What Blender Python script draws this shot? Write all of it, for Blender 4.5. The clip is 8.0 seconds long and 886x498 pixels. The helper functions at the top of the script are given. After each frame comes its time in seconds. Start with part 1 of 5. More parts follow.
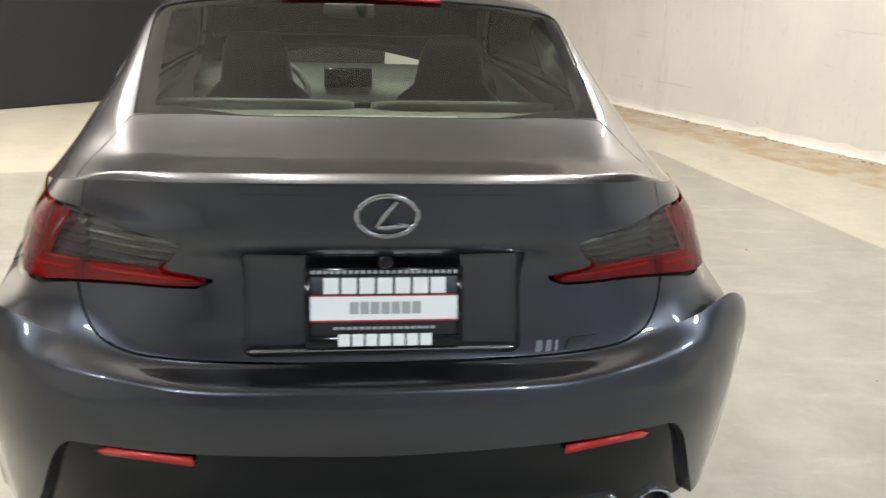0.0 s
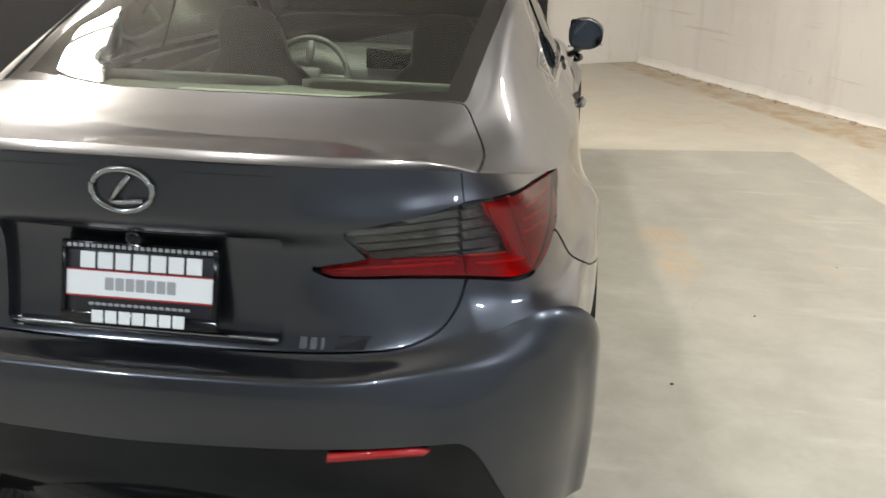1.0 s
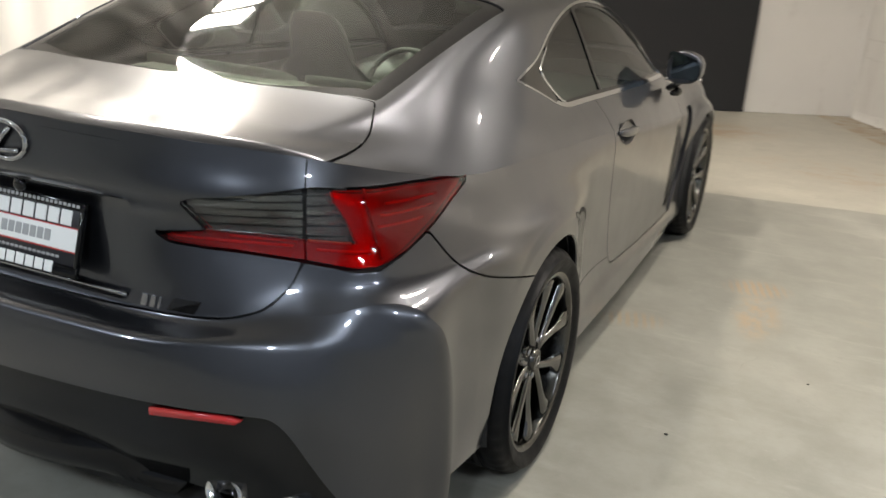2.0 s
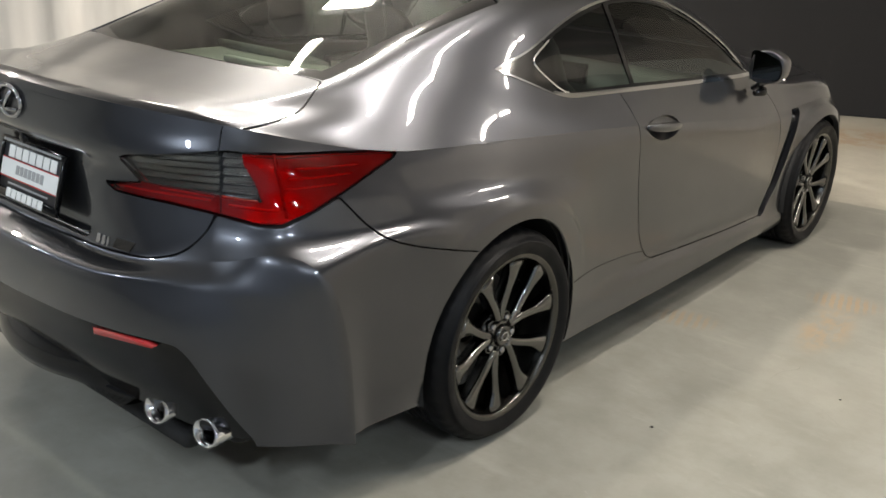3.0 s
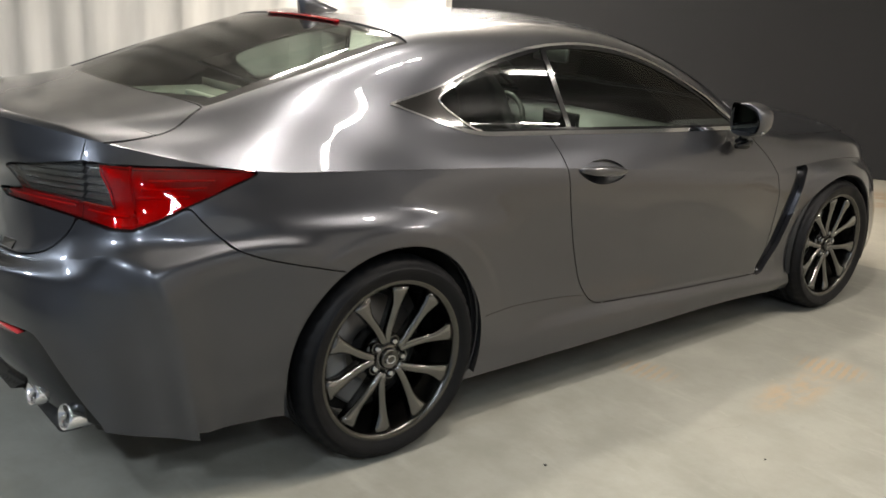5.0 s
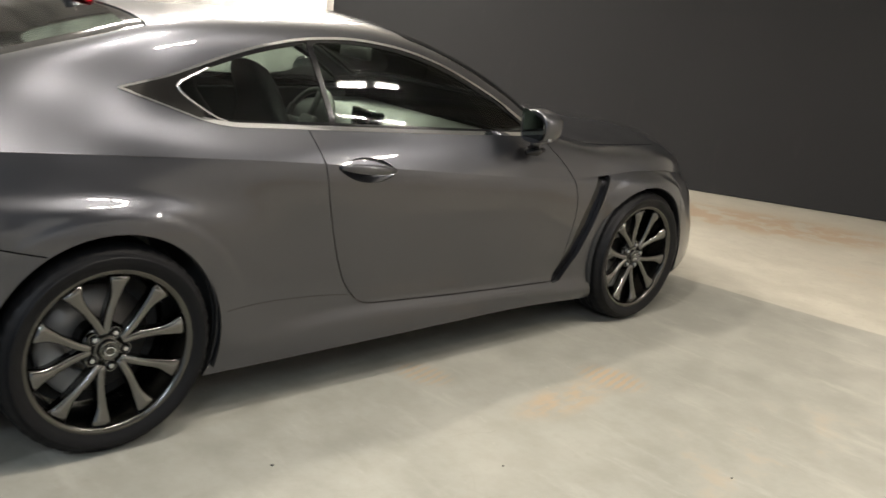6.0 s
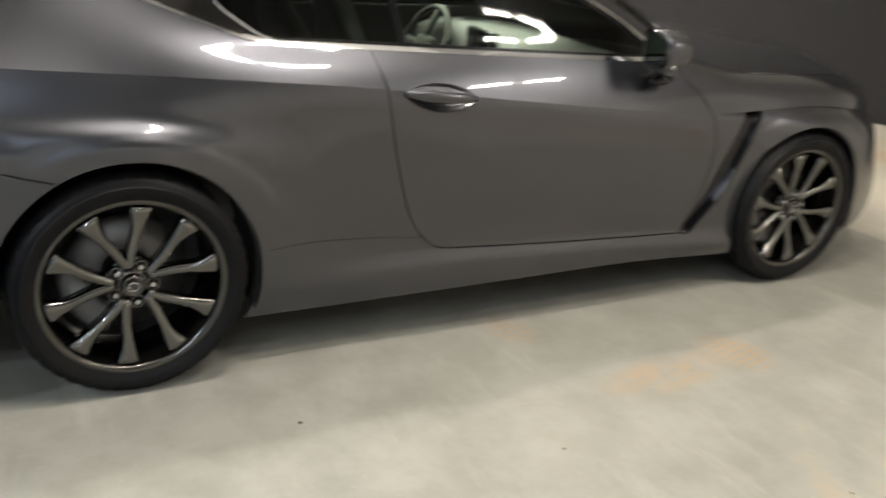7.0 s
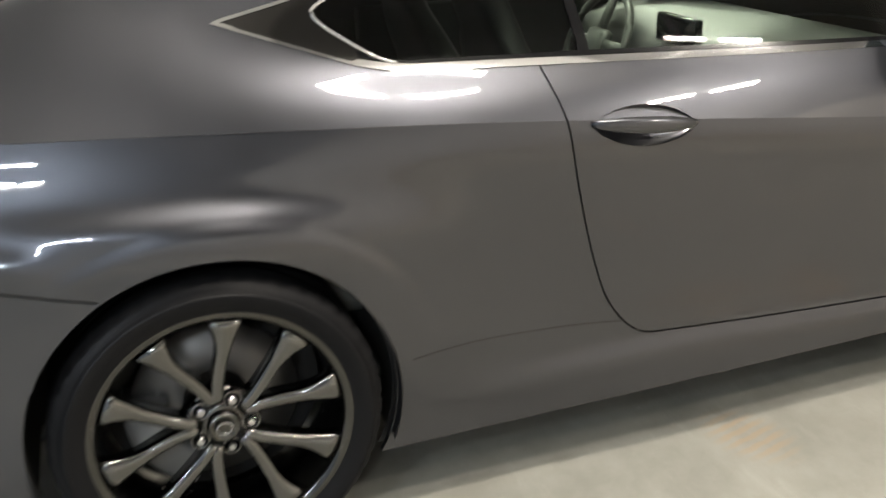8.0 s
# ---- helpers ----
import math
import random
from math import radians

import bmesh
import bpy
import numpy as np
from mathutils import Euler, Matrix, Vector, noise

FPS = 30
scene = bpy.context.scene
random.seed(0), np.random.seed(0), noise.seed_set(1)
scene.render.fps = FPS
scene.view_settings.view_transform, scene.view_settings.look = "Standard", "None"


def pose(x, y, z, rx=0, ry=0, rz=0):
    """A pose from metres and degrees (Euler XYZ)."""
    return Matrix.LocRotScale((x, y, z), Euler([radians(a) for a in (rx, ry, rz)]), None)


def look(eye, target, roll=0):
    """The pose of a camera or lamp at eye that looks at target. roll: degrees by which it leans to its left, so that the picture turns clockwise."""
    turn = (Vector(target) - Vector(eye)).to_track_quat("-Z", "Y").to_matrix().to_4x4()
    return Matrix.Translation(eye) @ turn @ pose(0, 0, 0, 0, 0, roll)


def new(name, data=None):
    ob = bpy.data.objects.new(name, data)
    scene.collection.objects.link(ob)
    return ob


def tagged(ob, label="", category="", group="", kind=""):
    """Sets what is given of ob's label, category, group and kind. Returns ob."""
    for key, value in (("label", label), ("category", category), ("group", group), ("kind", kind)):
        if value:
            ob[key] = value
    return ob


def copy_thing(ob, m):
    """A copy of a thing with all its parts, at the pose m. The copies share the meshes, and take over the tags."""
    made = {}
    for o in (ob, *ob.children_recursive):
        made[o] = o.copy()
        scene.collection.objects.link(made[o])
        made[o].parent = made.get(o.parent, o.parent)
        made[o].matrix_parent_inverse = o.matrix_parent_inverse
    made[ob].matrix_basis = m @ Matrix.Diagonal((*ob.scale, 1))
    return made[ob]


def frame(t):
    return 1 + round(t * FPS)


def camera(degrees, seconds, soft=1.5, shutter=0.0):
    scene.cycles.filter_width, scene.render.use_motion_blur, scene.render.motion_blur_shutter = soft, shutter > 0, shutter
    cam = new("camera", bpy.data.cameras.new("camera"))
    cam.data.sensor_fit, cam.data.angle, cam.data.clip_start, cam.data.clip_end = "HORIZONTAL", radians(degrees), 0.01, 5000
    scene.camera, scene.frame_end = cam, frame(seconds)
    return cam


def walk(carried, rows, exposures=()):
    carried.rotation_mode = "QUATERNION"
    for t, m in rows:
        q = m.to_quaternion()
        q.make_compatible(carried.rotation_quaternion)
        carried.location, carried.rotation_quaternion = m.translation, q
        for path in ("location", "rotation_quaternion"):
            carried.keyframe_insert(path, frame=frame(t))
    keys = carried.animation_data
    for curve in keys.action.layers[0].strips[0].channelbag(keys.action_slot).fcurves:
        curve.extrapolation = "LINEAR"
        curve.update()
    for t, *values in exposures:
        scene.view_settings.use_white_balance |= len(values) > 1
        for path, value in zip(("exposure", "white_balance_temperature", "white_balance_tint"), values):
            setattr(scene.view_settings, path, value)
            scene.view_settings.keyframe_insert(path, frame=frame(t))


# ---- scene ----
cam = camera(50.3, 8.0, 1.5, 0.4)
PATH = [
    (0, (-0.126, -2.773, 1.574), (0.129, -0.9, 0.922), 2.2),
    (0.5, (0.31, -2.66, 1.555), (0.365, -0.773, 0.893), 0.6),
    (1, (0.801, -2.613, 1.546), (0.563, -0.749, 0.86), 1.5),
    (1.2, (0.905, -2.655, 1.486), (0.614, -0.775, 0.87), 1.8),
    (2.3, (1.904, -2.339, 1.541), (0.933, -0.724, 0.869), 2.9),
    (2.5, (2.07, -2.307, 1.56), (0.979, -0.773, 0.884), 1.8),
    (3, (2.392, -2.184, 1.547), (1.206, -0.719, 0.879), 3.2),
    (3.5, (2.687, -2.145, 1.569), (1.385, -0.753, 0.962), 3.6),
    (4, (2.875, -2.081, 1.57), (1.524, -0.706, 1.037), 2.7),
    (4.2, (2.891, -2.019, 1.553), (1.535, -0.644, 1.034), 2.2),
    (5.5, (3.336, -1.408, 1.514), (1.818, -0.243, 0.933), 3.9),
    (6, (3.502, -1.14, 1.528), (2.108, 0.19, 0.993), 6.6),
    (6.5, (3.524, -0.854, 1.49), (2.087, 0.411, 0.911), 5.1),
    (7, (3.452, -0.471, 1.499), (1.838, 0.46, 0.773), 5.3),
    (7.5, (3.012, -0.335, 1.47), (1.285, 0.29, 0.674), 2.8),
    (8, (2.59, -0.13, 1.40), (0.853, 0.495, 0.64), -1.4),
]
walk(cam, [(t, look(eye, target, roll)) for t, eye, target, roll in PATH], exposures=[(0, 0.18), (1.2, 0.14), (2.5, -0.08), (4.0, -0.03), (5.5, 0.17), (6.5, 0.3), (7.0, 0.22), (7.5, 0.4), (8, 0.55)])

# ---- light ----
world = bpy.data.worlds.new("world")
scene.world = world
world.use_nodes = True
world.node_tree.nodes["Background"].inputs[0].default_value = (0.9, 0.92, 1.0, 1)
world.node_tree.nodes["Background"].inputs[1].default_value = 0.02
scene.view_settings.exposure = 0.0

# ---- room frame: u runs along the front wall, v out towards it ----
ROOM = radians(31)
CU, SU = math.cos(ROOM), math.sin(ROOM)
ROOM_M = Matrix.Rotation(ROOM, 4, "Z")


def room(u, v, z=0.0):
    return Vector((u * CU - v * SU, u * SU + v * CU, z))


# ---- materials ----
def mat(name, color=(0.8, 0.8, 0.8), rough=0.5, metal=0.0, **more):
    m = bpy.data.materials.new(name)
    m.use_nodes = True
    b = m.node_tree.nodes["Principled BSDF"]
    b.inputs["Base Color"].default_value = (*color, 1)
    b.inputs["Roughness"].default_value = rough
    b.inputs["Metallic"].default_value = metal
    for key, value in more.items():
        b.inputs[key.replace("_", " ")].default_value = value
    return m


def nodes_of(m):
    nt = m.node_tree
    return nt, nt.nodes, nt.links, nt.nodes["Principled BSDF"]


def add_noise(m, scale, colors, target="Base Color", detail=5.0, rough=0.6, lo=0.3, hi=0.7, coords="Object", stretch=(1, 1, 1)):
    """A noise between two colours or values on one input."""
    nt, ns, ln, b = nodes_of(m)
    tc, mp, no, rp = ns.new("ShaderNodeTexCoord"), ns.new("ShaderNodeMapping"), ns.new("ShaderNodeTexNoise"), ns.new("ShaderNodeValToRGB")
    mp.inputs["Scale"].default_value = stretch
    no.inputs["Scale"].default_value, no.inputs["Detail"].default_value, no.inputs["Roughness"].default_value = scale, detail, rough
    rp.color_ramp.elements[0].position, rp.color_ramp.elements[1].position = lo, hi
    for e, c in zip(rp.color_ramp.elements, colors):
        e.color = (*c, 1) if len(c) == 3 else (c[0], c[0], c[0], 1)
    ln.new(tc.outputs[coords], mp.inputs[0])
    ln.new(mp.outputs[0], no.inputs["Vector"])
    ln.new(no.outputs["Fac"], rp.inputs[0])
    ln.new(rp.outputs[0], b.inputs[target])
    return no, rp


def add_bump(m, scale, strength, distance=0.002, detail=4.0, coords="Object"):
    nt, ns, ln, b = nodes_of(m)
    tc, no, bp = ns.new("ShaderNodeTexCoord"), ns.new("ShaderNodeTexNoise"), ns.new("ShaderNodeBump")
    no.inputs["Scale"].default_value, no.inputs["Detail"].default_value = scale, detail
    bp.inputs["Strength"].default_value, bp.inputs["Distance"].default_value = strength, distance
    ln.new(tc.outputs[coords], no.inputs["Vector"])
    ln.new(no.outputs["Fac"], bp.inputs["Height"])
    ln.new(bp.outputs[0], b.inputs["Normal"])


PAINT = mat("grey_metallic_paint", (0.056, 0.058, 0.066), 0.31, 0.92, Coat_Weight=1.0, Coat_Roughness=0.015, Coat_IOR=1.5)
add_noise(PAINT, 1600.0, ((0.050, 0.052, 0.060), (0.062, 0.064, 0.072)), detail=1.0)
add_noise(PAINT, 6.0, ((0.29,), (0.33,)), "Roughness", detail=3.0)
LINER = mat("black_liner", (0.008, 0.008, 0.008), 0.8)
BLACK = mat("gloss_black_plastic", (0.004, 0.004, 0.0045), 0.12, Specular_IOR_Level=0.36)
SATIN = mat("satin_black_plastic", (0.011, 0.011, 0.012), 0.32)
add_bump(SATIN, 700.0, 0.2, 0.0006)
CHROME = mat("chrome", (0.75, 0.75, 0.76), 0.07, 1.0)
SATIN_CHROME = mat("dark_chrome", (0.42, 0.42, 0.43), 0.16, 1.0)
GARNISH = mat("smoked_chrome", (0.10, 0.097, 0.095), 0.12, 1.0)
RIM = mat("dark_polished_alloy", (0.15, 0.148, 0.142), 0.14, 1.0)
add_noise(RIM, 60.0, ((0.10,), (0.18,)), "Roughness")
RUBBER = mat("tyre_rubber", (0.006, 0.006, 0.0065), 0.5, Specular_IOR_Level=0.12)
add_bump(RUBBER, 300.0, 0.35, 0.001)
add_noise(RUBBER, 14.0, ((0.4,), (0.62,)), "Roughness")
DISC = mat("brake_disc_steel", (0.2, 0.195, 0.19), 0.5, 1.0)
CALIPER = mat("brake_caliper_grey", (0.25, 0.25, 0.25), 0.5, 0.4)
RED_IN = mat("red_lamp_reflector", (0.45, 0.012, 0.016), 0.3, 0.3)
add_bump(RED_IN, 60.0, 0.5, 0.004)
RED = mat("red_lamp_lens", (0.25, 0.0035, 0.007), 0.10, Coat_Weight=1.0, Subsurface_Weight=0.0)
GUIDE = mat("light_guide_red", (0.95, 0.07, 0.035), 0.2)
DEEP_RED = mat("deep_red_reflector", (0.55, 0.02, 0.022), 0.2, Coat_Weight=0.7)
SMOKE = mat("smoky_reflector", (0.52, 0.52, 0.5), 0.2, 0.85)
add_bump(SMOKE, 30.0, 0.6, 0.010)
LEATHER = mat("dark_leather", (0.035, 0.035, 0.034), 0.45)
add_bump(LEATHER, 40.0, 0.12, 0.002)
SHELF = mat("grey_felt", (0.14, 0.14, 0.125), 0.9)
add_noise(SHELF, 40.0, ((0.12, 0.12, 0.107), (0.16, 0.16, 0.143)))
REAR_TRIM = mat("grey_leather", (0.15, 0.15, 0.135), 0.6)
add_bump(REAR_TRIM, 40.0, 0.12, 0.002)
add_noise(REAR_TRIM, 9.0, ((0.13, 0.13, 0.117), (0.17, 0.17, 0.153)))
PALE = mat("pale_plastic", (0.42, 0.42, 0.38), 0.5)
BARREL = mat("dark_alloy_barrel", (0.09, 0.088, 0.082), 0.2, 1.0)
add_noise(BARREL, 60.0, ((0.15,), (0.28,)), "Roughness")
TRIM = mat("dark_cabin_plastic", (0.035, 0.035, 0.035), 0.55)
WHITE_PRINT = mat("white_print", (0.8, 0.8, 0.78), 0.4)
BLACK_PRINT = mat("black_print", (0.012, 0.012, 0.015), 0.35)
RED_PRINT = mat("red_print", (0.5, 0.02, 0.02), 0.4)
GREY_PRINT = mat("grey_print", (0.35, 0.35, 0.35), 0.4)


def glass_mat(name, tint, gloss=1.5):
    """A thin pane: clear with a tint, and a Fresnel gloss on top."""
    m = bpy.data.materials.new(name)
    m.use_nodes = True
    nt = m.node_tree
    ns, ln = nt.nodes, nt.links
    ns.remove(ns["Principled BSDF"])
    tr, gl, fr, mx = ns.new("ShaderNodeBsdfTransparent"), ns.new("ShaderNodeBsdfGlossy"), ns.new("ShaderNodeFresnel"), ns.new("ShaderNodeMixShader")
    tr.inputs[0].default_value = (*tint, 1)
    gl.inputs["Roughness"].default_value = 0.015
    fr.inputs[0].default_value = gloss
    ln.new(fr.outputs[0], mx.inputs[0])
    ln.new(tr.outputs[0], mx.inputs[1])
    ln.new(gl.outputs[0], mx.inputs[2])
    ln.new(mx.outputs[0], ns["Material Output"].inputs[0])
    return m


GLASS = glass_mat("green_tinted_glass", (0.82, 0.92, 0.84), 1.43)
PRIVACY = glass_mat("dark_tinted_glass", (0.26, 0.30, 0.28), 1.5)
RED_LENS = glass_mat("red_lamp_lens_clear", (0.75, 0.02, 0.03), 1.5)
LENS = glass_mat("clear_lens", (0.72, 0.72, 0.72), 1.5)
MIRROR = mat("mirror_glass", (0.13, 0.145, 0.15), 0.02, 1.0)


# ---- mesh helpers ----
def mesh_object(name, bm, material, parent=None, label="", smooth=True):
    me = bpy.data.meshes.new(name)
    bm.to_mesh(me)
    bm.free()
    me.materials.append(material)
    if smooth:
        me.polygons.foreach_set("use_smooth", [True] * len(me.polygons))
    ob = new(name, me)
    ob.parent = parent
    return tagged(ob, label)


def part(name, bm, material, parent, label="", smooth=True):
    return mesh_object(name, bm, material, parent, label, smooth)


def empty(name, label, category, group="", kind="", m=None):
    ob = new(name)
    ob.empty_display_size = 0.1
    if m is not None:
        ob.matrix_basis = m
    return tagged(ob, label, category, group, kind)


def box_bm(lo, hi, bevel=0.0, segments=2, bm=None):
    own = bmesh.new()
    bmesh.ops.create_cube(own, size=1.0)
    lo, hi = Vector(lo), Vector(hi)
    for v in own.verts:
        v.co = Vector(lo[i] + (v.co[i] + 0.5) * (hi[i] - lo[i]) for i in range(3))
    if bevel:
        bmesh.ops.bevel(own, geom=own.edges[:], offset=bevel, segments=segments, affect="EDGES", profile=0.5)
    if bm is None:
        return own
    return join(bm, own)


def join(bm, other):
    me = bpy.data.meshes.new("tmp")
    other.to_mesh(me)
    other.free()
    bm.from_mesh(me)
    bpy.data.meshes.remove(me)
    return bm


def lathe(profile, steps=64, axis="x"):
    """Turns a profile of (along, radius) round an axis."""
    bm = bmesh.new()
    rings = []
    for a, r in profile:
        ring = []
        for k in range(steps):
            w = 2 * math.pi * k / steps
            p = (a, r * math.cos(w), r * math.sin(w))
            if axis == "y":
                p = (p[1], p[0], p[2])
            if axis == "z":
                p = (p[1], p[2], p[0])
            ring.append(bm.verts.new(p))
        rings.append(ring)
    for r0, r1 in zip(rings, rings[1:]):
        for k in range(steps):
            bm.faces.new((r0[k], r0[(k + 1) % steps], r1[(k + 1) % steps], r1[k]))
    bmesh.ops.recalc_face_normals(bm, faces=bm.faces[:])
    return bm


def tube(points, radius, sides=8, closed=False, flat=1.0):
    """A round bar along points."""
    bm = bmesh.new()
    pts = [Vector(p) for p in points]
    n = len(pts)
    rings = []
    for i, p in enumerate(pts):
        a = pts[(i - 1) % n] if closed or i else p
        b = pts[(i + 1) % n] if closed or i < n - 1 else p
        d = (b - a).normalized()
        up = Vector((0, 0, 1)) if abs(d.z) < 0.9 else Vector((0, 1, 0))
        s = d.cross(up).normalized()
        w = s.cross(d)
        r = float(radius[i] if isinstance(radius, (list, tuple)) else radius)
        rings.append([bm.verts.new(p + r * (math.cos(q) * s + flat * math.sin(q) * w)) for q in (2 * math.pi * k / sides for k in range(sides))])
    for i in range(n if closed else n - 1):
        r0, r1 = rings[i], rings[(i + 1) % n]
        for k in range(sides):
            bm.faces.new((r0[k], r0[(k + 1) % sides], r1[(k + 1) % sides], r1[k]))
    if not closed:
        bm.faces.new(rings[0][::-1])
        bm.faces.new(rings[-1])
    bmesh.ops.recalc_face_normals(bm, faces=bm.faces[:])
    return bm


def spline(t, p, q):
    """A natural cubic spline through p at t, taken at q."""
    t, p, q = np.asarray(t, float), np.asarray(p, float), np.asarray(q, float)
    n = len(t)
    h = np.diff(t)
    a = np.eye(n)
    r = np.zeros_like(p)
    for i in range(1, n - 1):
        a[i, i - 1:i + 2] = h[i - 1], 2 * (h[i - 1] + h[i]), h[i]
        r[i] = 6 * ((p[i + 1] - p[i]) / h[i] - (p[i] - p[i - 1]) / h[i - 1])
    m = np.linalg.solve(a, r)
    k = np.clip(np.searchsorted(t, q) - 1, 0, n - 2)
    d, e, w = (q - t[k])[:, None], (t[k + 1] - q)[:, None], h[k][:, None]
    return m[k] * e ** 3 / (6 * w) + m[k + 1] * d ** 3 / (6 * w) + (p[k] / w - m[k] * w / 6) * e + (p[k + 1] / w - m[k + 1] * w / 6) * d


def curve(points, n):
    """n points along a smooth line through points."""
    p = np.asarray(points, float)
    t = np.r_[0, np.cumsum(np.maximum(1e-4, np.linalg.norm(np.diff(p, axis=0), axis=1) ** 0.7))]
    return spline(t, p, np.linspace(0, t[-1], n))


def pchip(t, p, q):
    """A cubic through p at t that never overshoots, taken at q. p: (n, k)."""
    h = np.diff(t)[:, None]
    d = np.diff(p, axis=0) / h
    m = np.zeros_like(p)
    w1, w2 = 2 * h[1:] + h[:-1], h[1:] + 2 * h[:-1]
    same = d[:-1] * d[1:] > 0
    with np.errstate(divide="ignore", invalid="ignore"):
        hm = (w1 + w2) / (w1 / d[:-1] + w2 / d[1:])
    m[1:-1] = np.where(same, hm, 0.0)
    m[0], m[-1] = d[0], d[-1]
    k = np.clip(np.searchsorted(t, q) - 1, 0, len(t) - 2)
    hh = (t[k + 1] - t[k])[:, None]
    s = (q - t[k])[:, None] / hh
    return p[k] * (1 + 2 * s) * (1 - s) ** 2 + m[k] * hh * s * (1 - s) ** 2 + p[k + 1] * s * s * (3 - 2 * s) + m[k + 1] * hh * s * s * (s - 1)


def inside(poly, a):
    """Signed distance of points a (n, 2) to a closed polygon, negative inside."""
    poly = np.asarray(poly, float)
    nxt = np.roll(poly, -1, axis=0)
    best = np.full(len(a), 1e9)
    odd = np.zeros(len(a), bool)
    for p, q in zip(poly, nxt):
        e = q - p
        w = a - p
        s = np.clip((w @ e) / max(1e-12, e @ e), 0, 1)
        best = np.minimum(best, ((w - s[:, None] * e) ** 2).sum(1))
        if p[1] != q[1]:
            c = (p[1] <= a[:, 1]) != (q[1] <= a[:, 1])
            odd ^= c & (a[:, 0] < p[0] + (a[:, 1] - p[1]) / (q[1] - p[1]) * e[0])
    return np.where(odd, -1, 1) * np.sqrt(best)


def rounded(poly, radius, steps=5):
    """A polygon with its corners rounded."""
    out = []
    n = len(poly)
    for i in range(n):
        p, a, b = (np.asarray(poly[k % n], float) for k in (i, i - 1, i + 1))
        da, db = a - p, b - p
        la, lb = np.linalg.norm(da), np.linalg.norm(db)
        r = min(radius[i] if isinstance(radius, (list, tuple)) else radius, la * 0.49, lb * 0.49)
        p0, p1 = p + da / la * r, p + db / lb * r
        for k in range(steps + 1):
            s = k / steps
            out.append(tuple((1 - s) ** 2 * p0 + 2 * s * (1 - s) * p + s * s * p1))
    return out


# ---- a skin: a fine sheet with its own normals, which can be cut along lines ----
def grid_skin(pts, sign=1.0):
    """A bmesh of quads on a grid of points, with smooth normals kept in a layer."""
    g = np.asarray(pts, float)
    du, dv = np.gradient(g, axis=0), np.gradient(g, axis=1)
    nr = np.cross(du, dv) * sign
    nr /= np.maximum(1e-9, np.linalg.norm(nr, axis=2))[..., None]
    bm = bmesh.new()
    lay = bm.verts.layers.float_vector.new("nrm")
    a, b = g.shape[:2]
    vs = [[None] * b for _ in range(a)]
    for i in range(a):
        for j in range(b):
            v = bm.verts.new(g[i, j])
            v[lay] = nr[i, j]
            vs[i][j] = v
    for i in range(a - 1):
        for j in range(b - 1):
            q = (vs[i][j], vs[i + 1][j], vs[i + 1][j + 1], vs[i][j + 1])
            bm.faces.new(q if sign > 0 else q[::-1])
    return bm


def coords(bm):
    return np.array([v.co for v in bm.verts]).reshape(-1, 3)


def cut(bm, field):
    """Cuts the sheet along the line on which field(points) is nought."""
    lay = bm.verts.layers.float_vector["nrm"]
    bm.verts.index_update()
    val = field(coords(bm))
    val[np.abs(val) < 2e-4] = 0.0
    new_verts = set(v for v, w in zip(bm.verts, val) if w == 0.0)
    faces = set()
    jobs = [(e, *e.verts) for e in bm.edges if val[e.verts[0].index] * val[e.verts[1].index] < 0]
    for e, a, b in jobs:
        wa, wb = val[a.index], val[b.index]
        s = wa / (wa - wb)
        faces.update(e.link_faces)
        na = Vector(a[lay]).lerp(Vector(b[lay]), s)
        co = a.co.lerp(b.co, s)
        _, v = bmesh.utils.edge_split(e, a, s)
        v.co, v[lay] = co, na.normalized()
        new_verts.add(v)
    for v in new_verts:
        faces.update(v.link_faces)
    for f in list(faces):
        z = [v for v in f.verts if v in new_verts]
        if len(z) == 2 and not bm.edges.get(z):
            bmesh.utils.face_split(f, z[0], z[1])
    bm.verts.index_update()


def centres(bm):
    return np.array([f.calc_center_median() for f in bm.faces]).reshape(-1, 3)


def take(bm, mask):
    """Moves the faces of the mask into a bmesh of their own."""
    faces = [f for f, k in zip(bm.faces, mask) if k]
    out = bmesh.new()
    src = bm.verts.layers.float_vector["nrm"]
    lay = out.verts.layers.float_vector.new("nrm")
    made = {}
    for f in faces:
        vs = []
        for v in f.verts:
            if v not in made:
                w = out.verts.new(v.co)
                w[lay] = v[src]
                made[v] = w
            vs.append(made[v])
        try:
            out.faces.new(vs)
        except ValueError:
            pass
    bmesh.ops.delete(bm, geom=faces, context="FACES")
    return out


